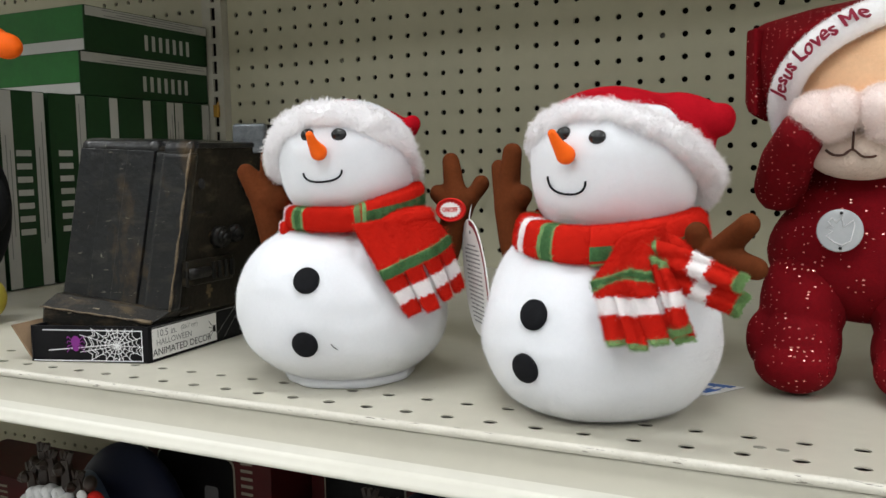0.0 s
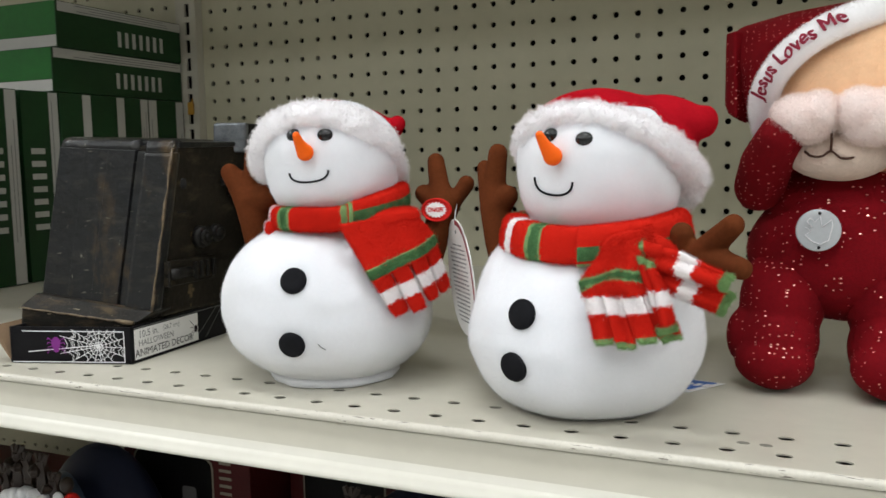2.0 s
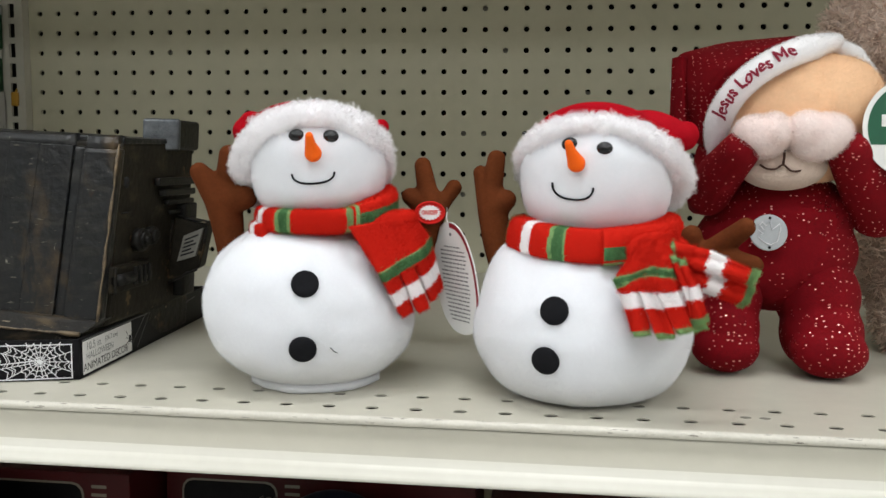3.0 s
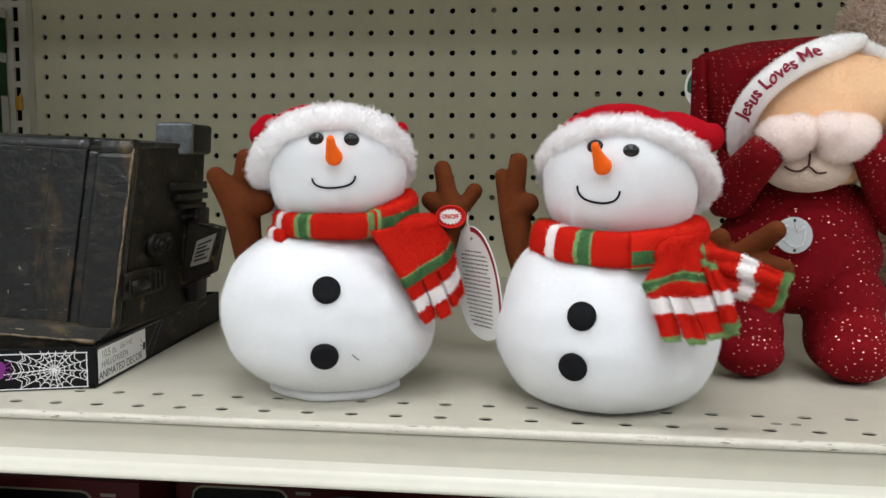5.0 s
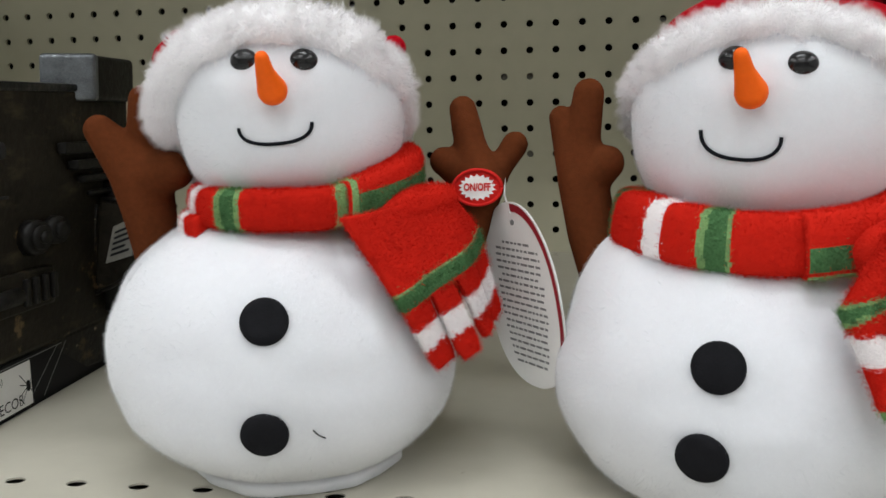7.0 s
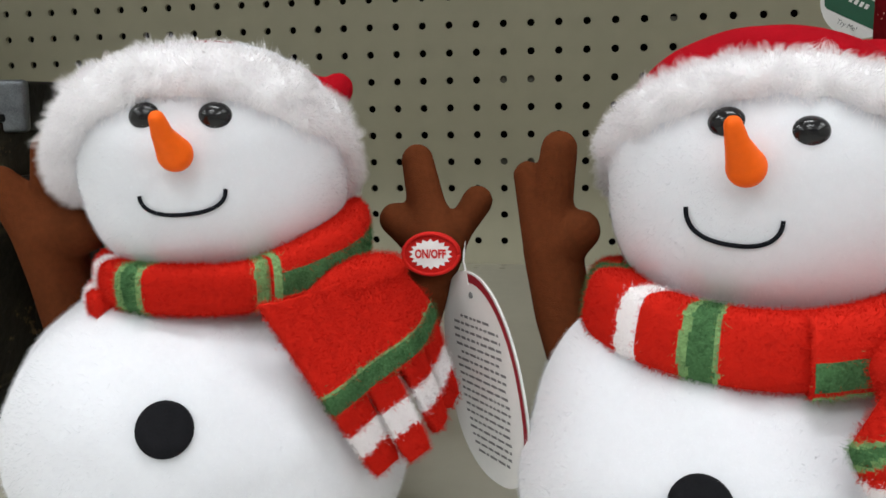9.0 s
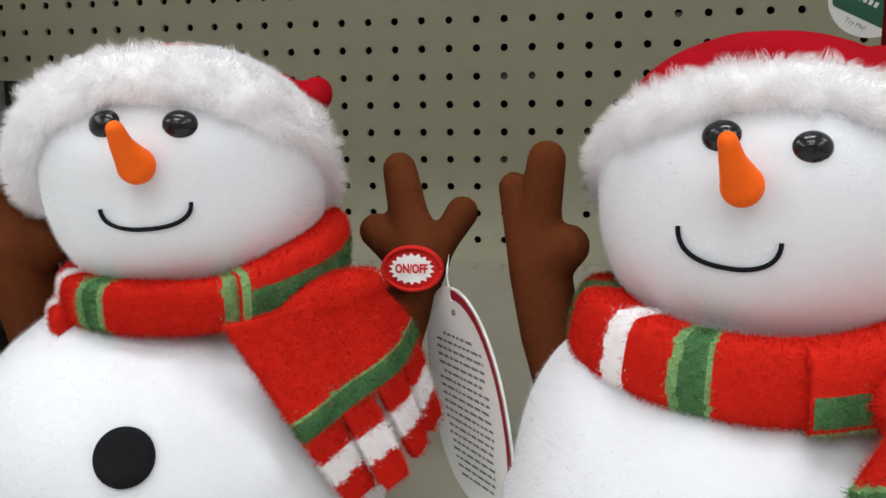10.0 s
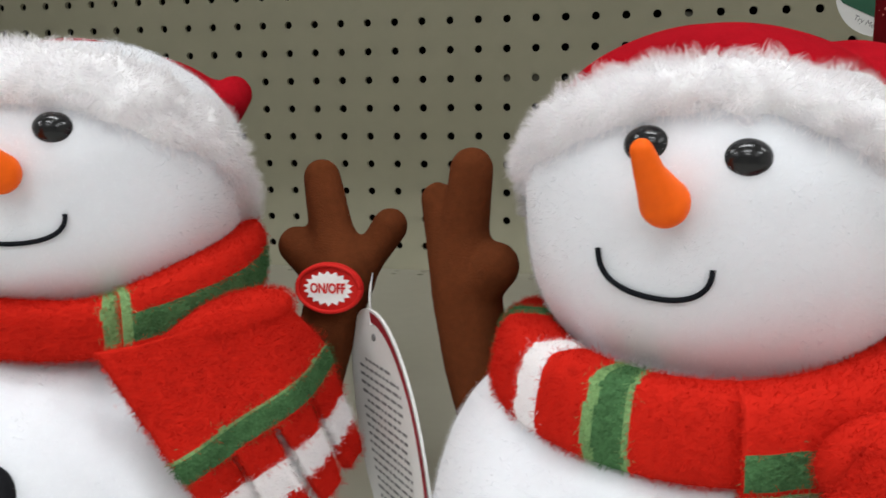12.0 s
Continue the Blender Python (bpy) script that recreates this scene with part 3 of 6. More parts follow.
part("front_face", extrude_x(face, -0.5755, 0.644, 30), M_DECK, shelf)
# deck paint in a lighter copy, for the light that the curve catches
M_RAIL_LIT = mat("lit_rail_paint", (0.655, 0.635, 0.560), rough=0.35, var=0.05, scale=12)
part("ticket_rail", extrude_x(rail, -0.5755, 0.644, 30), M_RAIL_LIT, shelf, "glossy ticket rail, deck paint lightened as if lit")
# next bay's shelf, level with this one
shelf2 = thing("shelf", -1.2, -0.6, DECK_Z, "cream painted steel shelf of the next bay", "shelf", kind="structure")
part("deck_plate", box_bm(-1.19, -0.31, DECK_Z - 0.003, 1.222, 0.62, 0.004), M_DECK, shelf2, smooth=False)
part("rolled_edge", extrude_x(roll, -1.8, -0.579, 60, 0.0002), M_EDGE, shelf2)
part("front_face", extrude_x(face, -1.8, -0.579, 10), M_DECK, shelf2)
part("ticket_rail", extrude_x(rail, -1.8, -0.579, 10), M_RAIL_LIT, shelf2)
# unseen shelf above, sized to shade the panel's top, and deck below
up = thing("shelf", 0.0, -0.3, 1.79, "unseen cream steel shelf above, added to shade the panel", "shelf", kind="structure")
part("deck_plate", box_bm(-0.3, -0.295, 1.79, 3.0, 0.58, 0.03, 0.003), M_DECK, up, smooth=False)
low = thing("shelf", 0.0, -0.3, 0.80, "cream painted lower shelf deck in shade", "shelf", kind="structure")
part("deck_plate", box_bm(-0.6, -0.315, 0.785, 2.4, 0.62, 0.03, 0.003), M_DECK, low, smooth=False)

# ---- snowmen ----
def lathe_bm(profile, cx, cy, seg=64, lobes=0.0, lean=(0, 0), z0=DECK_Z, squash=1.0, foot=0.0, pleats=False, flat=0.0):
    """A stuffed body: radius and height above the deck, turned, a little uneven, leaning with height."""
    bm = bmesh.new()
    rings = []
    for r, h in profile:
        ring = []
        for k in range(seg):
            a = 2 * math.pi * k / seg
            d = Vector((math.cos(a), math.sin(a) * squash * (1 - flat * max(0.0, min(1.0, (h - 0.062) / 0.028))), 0))
            pleat = 0.045 * max(0.0, min(1.0, (h - 0.055) / 0.035)) if pleats else 0.0
            rr = r * (1 + pleat * noise.noise(Vector((math.cos(a) * 5.5, math.sin(a) * 5.5, cx * 40 + h * 9))) + lobes * noise.noise(Vector((math.cos(a) * 1.7 + cx * 9, math.sin(a) * 1.7, h * 26)))
                      + 0.35 * lobes * noise.noise(Vector((math.cos(a) * 5 + cx * 31, math.sin(a) * 5, h * 80))))
            ring.append(bm.verts.new((cx + lean[0] * h + foot * max(0.0, 1 - h / 0.05) + d.x * rr, cy + lean[1] * h + d.y * rr, z0 + h)))
        rings.append(ring)
    for a, b in zip(rings, rings[1:]):
        for k in range(seg):
            bm.faces.new((a[k], a[(k + 1) % seg], b[(k + 1) % seg], b[k]))
    bm.faces.new(rings[0][::-1])
    bm.faces.new(rings[-1])
    return bm


def smooth_profile(pts, n=40):
    """Catmull-Rom through (r, h) points."""
    out = []
    m = len(pts) - 1
    for i in range(n + 1):
        t = i / n * m
        k = min(int(t), m - 1)
        f = t - k
        p = [Vector((*pts[max(0, min(m, k + j))], 0)) for j in (-1, 0, 1, 2)]
        q = 0.5 * ((2 * p[1]) + (p[2] - p[0]) * f + (2 * p[0] - 5 * p[1] + 4 * p[2] - p[3]) * f * f + (3 * p[1] - p[0] - 3 * p[2] + p[3]) * f ** 3)
        out.append((max(q.x, 0.0005), q.y))
    return out


def pile_on(me, count, seed):
    """Random roots and normals over a mesh's faces."""
    rng = np.random.default_rng(seed)
    me.calc_loop_triangles()
    co = np.empty(len(me.vertices) * 3)
    me.vertices.foreach_get("co", co)
    co = co.reshape(-1, 3)
    tr = np.empty(len(me.loop_triangles) * 3, dtype=np.int32)
    me.loop_triangles.foreach_get("vertices", tr)
    tr = tr.reshape(-1, 3)
    a, b, c = co[tr[:, 0]], co[tr[:, 1]], co[tr[:, 2]]
    nn = np.cross(b - a, c - a)
    area = np.linalg.norm(nn, axis=1)
    pick = rng.choice(len(tr), size=count, p=area / area.sum())
    u, v = rng.random((2, count))
    flip = u + v > 1
    u[flip], v[flip] = 1 - u[flip], 1 - v[flip]
    P = a[pick] + u[:, None] * (b - a)[pick] + v[:, None] * (c - a)[pick]
    N = nn[pick] / (area[pick][:, None] + 1e-12)
    return P, N


def cloth_nap(host, count, length=0.0016, width=0.00007, seed=9):
    """Brushed fleece: short fibres in the colour of the stripe that they grow from."""
    me = host.data
    P, N = pile_on(me, count, seed)
    b = np.array(base_of(host))
    pick = np.random.default_rng(seed)
    area = np.array([t.area for t in me.loop_triangles])
    chosen = pick.choice(len(area), size=count, p=area / area.sum())
    tri_poly = np.array([t.polygon_index for t in me.loop_triangles])
    mats = np.array([p.material_index for p in me.polygons])[tri_poly[chosen]]
    drift = pick.normal(size=P.shape) * 0.0008
    P = P + drift - N * (drift * N).sum(1)[:, None]
    ob = hairs("nap", P + b, N, length, width, SCARF, host, "brushed fleece nap", lean=1.1, down=0.1, seed=seed, curl=0.8, index=np.concatenate([mats, mats]))
    ob["kind"] = "stuff"
    return ob


def fuzz(name, host, count, length, width, material, seed, label, lean=0.6, down=0.0, curl=0.4, clumps=0):
    """A pile of fine blades over a part, as a part of that part."""
    P, N = pile_on(host.data, count, seed)
    b = np.array(base_of(host))
    ob = hairs(name, P + b, N, length, width, material, host, label, lean=lean, down=down, seed=seed, curl=curl, clumps=clumps)
    ob["kind"] = "stuff"
    return ob


def strip_bm(rows, thick, color_of):
    """Cloth from rows of points (each row across the cloth), with thickness and a colour index for each row gap."""
    V = [[Vector(p) for p in r] for r in rows]
    nr, nc = len(V), len(V[0])
    bm = bmesh.new()
    nrm = []
    rj = random.Random(nr * 31 + nc)
    for i in range(nr):
        line = []
        for j in range(nc):
            a = V[min(i + 1, nr - 1)][j] - V[max(i - 1, 0)][j]
            b = V[i][min(j + 1, nc - 1)] - V[i][max(j - 1, 0)]
            line.append(b.cross(a).normalized())
        nrm.append(line)
    top = [[bm.verts.new(V[i][j] + nrm[i][j] * thick / 2) for j in range(nc)] for i in range(nr)]
    bot = [[bm.verts.new(V[i][j] - nrm[i][j] * thick / 2) for j in range(nc)] for i in range(nr)]
    for i in range(nr - 1):
        for j in range(nc - 1):
            for f in (bm.faces.new((top[i][j], top[i][j + 1], top[i + 1][j + 1], top[i + 1][j])),
                      bm.faces.new((bot[i][j], bot[i + 1][j], bot[i + 1][j + 1], bot[i][j + 1]))):
                f.material_index = color_of((i + 0.5 + rj.uniform(-0.12, 0.12)) / (nr - 1), (j + 0.5) / (nc - 1))
        for j, k in ((0, 1), (nc - 1, -1)):
            f = bm.faces.new((top[i][j], top[i + 1][j], bot[i + 1][j], bot[i][j]))
            f.material_index = color_of((i + 0.5) / (nr - 1), 0.0 if j == 0 else 1.0)
    for i in (0, nr - 1):
        for j in range(nc - 1):
            f = bm.faces.new((top[i][j], bot[i][j], bot[i][j + 1], top[i][j + 1]))
            f.material_index = color_of(i / (nr - 1), (j + 0.5) / (nc - 1))
    bmesh.ops.recalc_face_normals(bm, faces=bm.faces)
    return bm


SCARF = [M_RED, M_GREEN, M_SCWHITE, M_LGREEN]


def mix3(a, b, t):
    return tuple(a[i] + (b[i] - a[i]) * t for i in range(3))


def collar(name, c, rx, ry, z_of, h_of, color_of, parent, a0=0.0, a1=360.0, n=220, bulge=0.0045, label="", out=0.0, deep=0.010, flare=0.0):
    """A scarf's turn round the neck: a rolled band; angle 0 faces the aisle and grows to the right."""
    bm = bmesh.new()
    seg = 26
    n = max(n, int(abs(a1 - a0) * 1.3))
    rings = []
    full = abs(a1 - a0) >= 359
    for i in range(n + (0 if full else 1)):
        f = i / n
        a = radians(a0 + (a1 - a0) * f)
        d = Vector((math.sin(a), -math.cos(a), 0))
        p = Vector((c[0] + d.x * (rx + out), c[1] + d.y * (ry + out), z_of(math.degrees(a))))
        h = h_of(math.degrees(a))
        wob = 0.0008 * noise.noise(Vector((f * 14, c[0] * 30, 0)))
        ring = []
        for k in range(seg):
            t = 2 * math.pi * k / seg
            s, q = math.cos(t), math.sin(t)
            s = math.copysign(abs(s) ** 0.7, s)
            q = math.copysign(abs(q) ** 0.7, q)
            ring.append(bm.verts.new(p + d * (s * (bulge if s > 0 else bulge + deep) + wob + flare * (0.5 - 0.5 * q)) + Vector((0, 0, q * h / 2 - (0.002 if s < -0.5 else 0)))))
        rings.append(ring)
    m = len(rings)
    for i in range(m if full else m - 1):
        a, b = rings[i], rings[(i + 1) % m]
        ang = a0 + (a1 - a0) * (i + 0.5) / n
        ang = ang - 360 if ang > 180 else ang
        for k in range(seg):
            fa = bm.faces.new((a[k], b[k], b[(k + 1) % seg], a[(k + 1) % seg]))
            fa.material_index = color_of(ang + 0.55 * noise.noise(Vector((k * 0.8, c[0] * 70, i * 0.02))), math.sin(2 * math.pi * (k + 0.5) / seg))
    if not full:
        bm.faces.new(rings[0])
        bm.faces.new(rings[-1][::-1])
    bmesh.ops.recalc_face_normals(bm, faces=bm.faces)
    ob = part(name, bm, SCARF, parent, label)
    cloth_nap(ob, int(1700 * (a1 - a0) / 10))
    return ob


def tail(name, top, band, end, parent, color_of, cut=0.6, strips=4, bow=0.006, thick=0.0026, label="", gap=0.12, fan=0.0, rows=44, fold=0.0, folds=2.5):
    """A hanging scarf end: top, middle and lower edges (left and right points), its lower part cut into fringe strips."""
    def point(v, u):
        if v < 0.5:
            l, r = mix3(top[0], band[0], v * 2), mix3(top[1], band[1], v * 2)
        else:
            l, r = mix3(band[0], end[0], v * 2 - 1), mix3(band[1], end[1], v * 2 - 1)
        p = Vector(mix3(l, r, u))
        across = (Vector(r) - Vector(l))
        nn = across.cross(Vector((0, 0, -1))).normalized()
        if nn.y > 0:
            nn = -nn
        wave = bow * math.sin(math.pi * u) + 0.0012 * math.sin(u * 9 + v * 3) + fold * (0.35 + v) * math.sin(2 * math.pi * folds * u + 0.6)
        return p + nn * wave

    head = strip_bm([[point(cut * i / rows, j / 24) for j in range(25)] for i in range(rows + 1)], thick, lambda v, u: color_of(v * cut, u))
    ob = part(name, head, SCARF, parent, label)
    cloth_nap(ob, 22000 if strips > 1 else 9000)
    for k in range(strips):
        u0, u1 = k / strips + (gap / strips * 0.5 if k else 0), (k + 1) / strips - (gap / strips * 0.5 if k < strips - 1 else 0)
        lenk = 1.0 + 0.025 * math.sin(k * 2.1 + top[0][0] * 40)
        pts = []
        for i in range(31):
            v = (cut - 0.01) + (lenk - cut + 0.01) * i / 30
            f = i / 30
            sway = fan * (k - (strips - 1) / 2) * f * f
            row = []
            for j in range(9):
                pinch = 0.18 * max(0.0, f - 0.86) / 0.14
                uu = u0 + (u1 - u0) * (0.5 + (j / 8 - 0.5) * (1 - pinch))
                p = point(min(v, 1.08), uu)
                row.append(p + Vector((sway, -0.0022 * f * math.sin(k * 1.7) - 0.001 * math.sin(j * 0.65 + k), 0)))
            pts.append(row)
        fr = strip_bm(pts, thick * 0.9, lambda v, u: color_of(cut + (1 - cut) * v, u))
        cloth_nap(part("fringe_strip", fr, SCARF, ob), 5000)
    return ob


CHEEK = 2.8


class Face:
    """A head's ellipsoid, to lay features on."""

    def __init__(self, c, r):
        self.c, self.r = Vector(c), r

    def on(self, x, z, lift=0.0):
        u, w = (x - self.c.x) / self.r[0], (z - self.c.z) / self.r[2]
        if w < 0:
            k = math.sqrt(max(0.02, max(0.0, 1 - abs(w) ** CHEEK) ** (2 / CHEEK) - u * u))
        else:
            w *= 1.25
            k = math.sqrt(max(0.02, 1 - u * u - w * w))
        p = Vector((x, self.c.y - self.r[1] * k, z))
        n = Vector((u / self.r[0], -k / self.r[1], w / self.r[2])).normalized()
        return p + n * lift, n


def trim_ring(c, rx, ry, slope, tube_r, tube_w, side_slope=0.0, wide=0.0, n=190, seg=30):
    """The fur brim: a fat ring round the head, high at the brow and low at the nape."""
    bm = bmesh.new()
    rings = []
    for i in range(n):
        a = 2 * math.pi * i / n
        d = Vector((math.sin(a), -math.cos(a), 0))
        ca = math.cos(a)
        zz = slope * (ca ** 1.3 if ca > 0 else -abs(ca) ** 0.7) + side_slope * math.sin(a)
        p = Vector((c[0] + d.x * rx, c[1] + d.y * ry, c[2] + zz))
        upv = Vector((0, 0.55 * math.cos(a), 1)).normalized()
        o = (d - upv * d.dot(upv)).normalized()
        k = 1 + 0.10 * noise.noise(Vector((math.cos(a) * 3, math.sin(a) * 3, c[0] * 20))) + wide * abs(math.sin(a)) * (1.0 if math.sin(a) < 0 else 0.75)
        ring = []
        for j in range(seg):
            t = 2 * math.pi * j / seg
            q = p + o * tube_r * (k + 0.8 * (k - 1)) * math.cos(t) + upv * tube_w * k * math.sin(t)
            out = o * math.cos(t) + upv * math.sin(t)
            ring.append(bm.verts.new(q + out * (0.0019 * noise.noise(q * 150) + 0.0009 * noise.noise(q * 420))))
        rings.append(ring)
    for i in range(n):
        a, b = rings[i], rings[(i + 1) % n]
        for k in range(seg):
            bm.faces.new((a[k], b[k], b[(k + 1) % seg], a[(k + 1) % seg]))
    bmesh.ops.recalc_face_normals(bm, faces=bm.faces)
    return bm


def full_bm(c, r, power=CHEEK, u=72, v=44):
    """A stuffed head: an ellipsoid filled out towards its corners below the cheeks."""
    bm = bmesh.new()
    bmesh.ops.create_uvsphere(bm, u_segments=u, v_segments=v, radius=1.0)
    for q in bm.verts:
        d = q.co.normalized()
        h = math.hypot(d.x, d.y)
        k = (h ** power + abs(d.z) ** power) ** (-1 / power) if d.z < 0 else 1.0
        p = Vector((d.x * r[0] * k, d.y * r[1] * k, d.z * r[2] * k * (1.0 if d.z < 0 else 0.80)))
        p += p.normalized() * 0.0010 * noise.noise((p + Vector(c)) * 40)
        q.co = p + Vector(c)
    return bm


def snowman(cfg):
    cx, cy = cfg["at"]
    s = thing("plush_snowman", cx, cy, DECK_Z, cfg["label"], "snowman", "plush snowmen on the shelf")
    prof = smooth_profile(cfg["profile"], 44)
    body = part("body", lathe_bm(prof, cx, cy, 132, 0.035, cfg["lean"], foot=cfg.get("foot", 0.0), pleats=True, flat=cfg.get("flat", 0.0)), M_WHITE, s, "stuffed white fleece body")
    fuzz("nap", body, 84000, 0.0015, 0.00004, M_NAP, 5, "short white nap", lean=1.0, curl=0.9)
    if cfg.get("hem"):
        part("hem", lathe_bm([(cfg["hem"], 0.0), (cfg["hem"] + 0.0018, 0.0008), (cfg["hem"] + 0.0020, 0.0040), (cfg["hem"] + 0.0008, 0.0062), (cfg["hem"] - 0.006, 0.0072)], cx, cy, 96, 0.07, cfg["lean"], foot=cfg.get("foot", 0.0)), M_WHITE, s, "sewn hem round the base")
    # buttons lie on the front of the body
    for bx, bz in cfg["buttons"]:
        h = bz - DECK_Z
        r = np.interp(h, [p[1] for p in prof], [p[0] for p in prof])
        ox, oy = cx + cfg["lean"][0] * h, cy + cfg["lean"][1] * h
        k = (bx - ox) / r
        dr = np.interp(h + 0.004, [p[1] for p in prof], [p[0] for p in prof]) - np.interp(h - 0.004, [p[1] for p in prof], [p[0] for p in prof])
        n = Vector((k, -math.sqrt(1 - k * k), -dr / 0.008)).normalized()
        p = Vector((bx, oy - r * math.sqrt(1 - k * k), bz)) - n * 0.0004
        part("button", disc_bm(p, n, 0.0079, 0.0079, 0.0022, 28, 0.0006), M_BUTTON, s, "round black felt button")
    # head
    hc, hr = cfg["head"], cfg["head_r"]
    F_ = Face(hc, hr)
    head = part("head", full_bm(hc, hr), M_WHITE, s, "stuffed white fleece head")
    fuzz("nap", head, 60000, 0.0012, 0.00004, M_NAP, 6, "short white nap", lean=1.0, curl=0.9)
    for ex, ez in cfg["eyes"]:
        p, n = F_.on(ex, ez, -0.0012)
        eye = ell_bm((0, 0, 0), (0.0049, 0.0036, 0.0041), 28, 18)
        q = n.to_track_quat("-Y", "Z").to_matrix().to_4x4()
        bmesh.ops.transform(eye, matrix=Matrix.Translation(p) @ q, verts=eye.verts)
        part("eye", eye, M_EYE, head, "shiny black bead eye")
    b0, n0 = F_.on(*cfg["nose_base"], 0.0040)
    tip = Vector(cfg["nose_tip"])
    mid = b0 * 0.42 + tip * 0.58 + Vector((0, -0.0004, -0.0004))
    nose = part("nose", ball_chain([(tuple(b0 + Vector((0.0008, 0, -0.0004))), 0.0051), (tuple(mid), 0.0031), (tuple(tip), 0.0023)], [(0, 1), (1, 2)]), M_NOSE, head, "orange carrot nose with a thick root")
    soften(nose, 0.0006, 5)
    # embroidered smile
    (x0, z0), (x1, z1), drop = cfg["mouth"]
    pts = []
    for i in range(33):
        t = i / 32
        x = x0 + (x1 - x0) * (0.5 - 0.5 * math.cos(math.pi * t) * (0.72 + 0.28 * abs(math.cos(math.pi * t))))
        z = z0 + (z1 - z0) * t - drop * (1 - abs(2 * t - 1) ** 2.6)
        pts.append(F_.on(x, z, 0.0002)[0])
    part("smile", tube_bm(pts, 0.00060, 8), M_THREAD, head, "dark stitched smile")
    # hat
    hat = cfg["hat"]
    crown = part("hat_crown", join_bm(*[ell_bm(c, r, 40, 24, 0.002, 45, turn) for c, r, turn in hat["crown"]]), M_HAT, s, "soft red hat folded over its tip")
    soften(crown, 0.0016, 6)
    ring = trim_ring(*hat["ring"])
    brim = part("hat_brim", ring, M_FUR, s, "fluffy white fur brim")
    fuzz("fur", brim, 64000, 0.0046, 0.00008, M_PILE, 8, "fluffy white fur", lean=0.8, down=0.15, curl=0.9, clumps=2000)
    # stick arms
    for balls, links in cfg["arms"]:
        soften(part("arm", ball_chain(balls, links), M_BROWN, s, "brown felt twig arm with three fingers"), 0.0011, 7)
    return s


def scarf_color_left(a, v):
    """Colour index by angle round the neck."""
    if -56 < a < -45 or -100 < a < -90:
        return 2
    if -29 < a < -14:
        return 3 if a < -25 or a > -17 else 1
    if 32 < a < 39:
        return 3
    return 0


def scarf_color_right(a, v):
    if -55 < a < -46:
        return 2
    if -31 < a < -19:
        return 3 if a < -28 or a > -20.5 else 1
    if 100 < a < 130 or -95 < a < -84:
        return 1
    return 0


# snowman with the on/off badge
LX, LY = -0.0465, -0.5405
left = snowman(dict(
    at=(LX, LY), label="white plush snowman with red hat, striped scarf and on/off badge", lean=(0.02, 0.0), hem=0.0400, foot=0.006,
    profile=[(0.036, 0.0), (0.0385, 0.004), (0.0500, 0.0105), (0.0615, 0.022), (0.0665, 0.036), (0.0672, 0.050), (0.0657, 0.063), (0.0607, 0.075), (0.0525, 0.085), (0.0430, 0.092), (0.034, 0.098), (0.027, 0.106)],
    buttons=((-0.0307, 1.2697), (-0.0316, 1.2326)),
    head=(-0.0385, -0.5405, 1.343), head_r=(0.0432, 0.0435, 0.0425),
    eyes=((-0.0415, 1.3543), (-0.0214, 1.3540)), nose_base=(-0.0311, 1.3440), nose_tip=(-0.0293, -0.5965, 1.3535),
    mouth=((-0.0434, 1.3316), (-0.0192, 1.3332), 0.0062),
    hat=dict(crown=[((-0.0450, -0.5260, 1.3500), (0.043, 0.040, 0.0258), (0, -4, 0)), ((-0.0400, -0.5400, 1.3578), (0.0300, 0.0290, 0.0186), None), ((-0.066, -0.5280, 1.3670), (0.0200, 0.018, 0.0092), (0, -12, 0)), ((-0.0870, -0.5290, 1.3655), (0.0072, 0.010, 0.0062), None),
                    ((-0.0915, -0.5320, 1.3585), (0.0068, 0.010, 0.0085), None),
                    ((-0.017, -0.5175, 1.3578), (0.017, 0.012, 0.0092), (0, -2, 0)), ((-0.0030, -0.5195, 1.3610), (0.0058, 0.0060, 0.0064), None)],
             ring=((-0.0427, -0.5390, 1.3382), 0.0417, 0.0365, 0.0270, 0.0056, 0.0076, 0.0080, 0.36)),
    arms=[([((0.0200, -0.528, 1.270), 0.0090), ((0.0280, -0.527, 1.296), 0.0088), ((0.032, -0.527, 1.309), 0.0102), ((0.0246, -0.521, 1.3370), 0.0056),
            ((0.0450, -0.5205, 1.3230), 0.0054), ((0.0172, -0.524, 1.3170), 0.0059), ((0.028, -0.524, 1.322), 0.0066), ((0.0405, -0.522, 1.316), 0.0050)],
           [(0, 1), (1, 2), (2, 6), (6, 3), (2, 7), (7, 4), (2, 5)]),
          ([((-0.0945, -0.543, 1.266), 0.0076), ((-0.0985, -0.543, 1.298), 0.0104), ((-0.1010, -0.543, 1.3135), 0.0122), ((-0.1152, -0.547, 1.3318), 0.0062),
            ((-0.0960, -0.546, 1.3430), 0.0062), ((-0.0855, -0.547, 1.3160), 0.0080), ((-0.0990, -0.543, 1.327), 0.0070)],
           [(0, 1), (1, 2), (2, 3), (2, 6), (6, 4), (2, 5)])]))

lc = collar("scarf", (-0.0345, -0.5435), 0.0385, 0.0375, lambda a: 1.3036 + 0.0085 * max(0.0, math.sin(radians(a - 25))) ** 1.2 if 25 < a < 205 else 1.3036,
            lambda a: 0.0140, scarf_color_left, left, deep=0.007, label="red fleece scarf with green and white stripes")
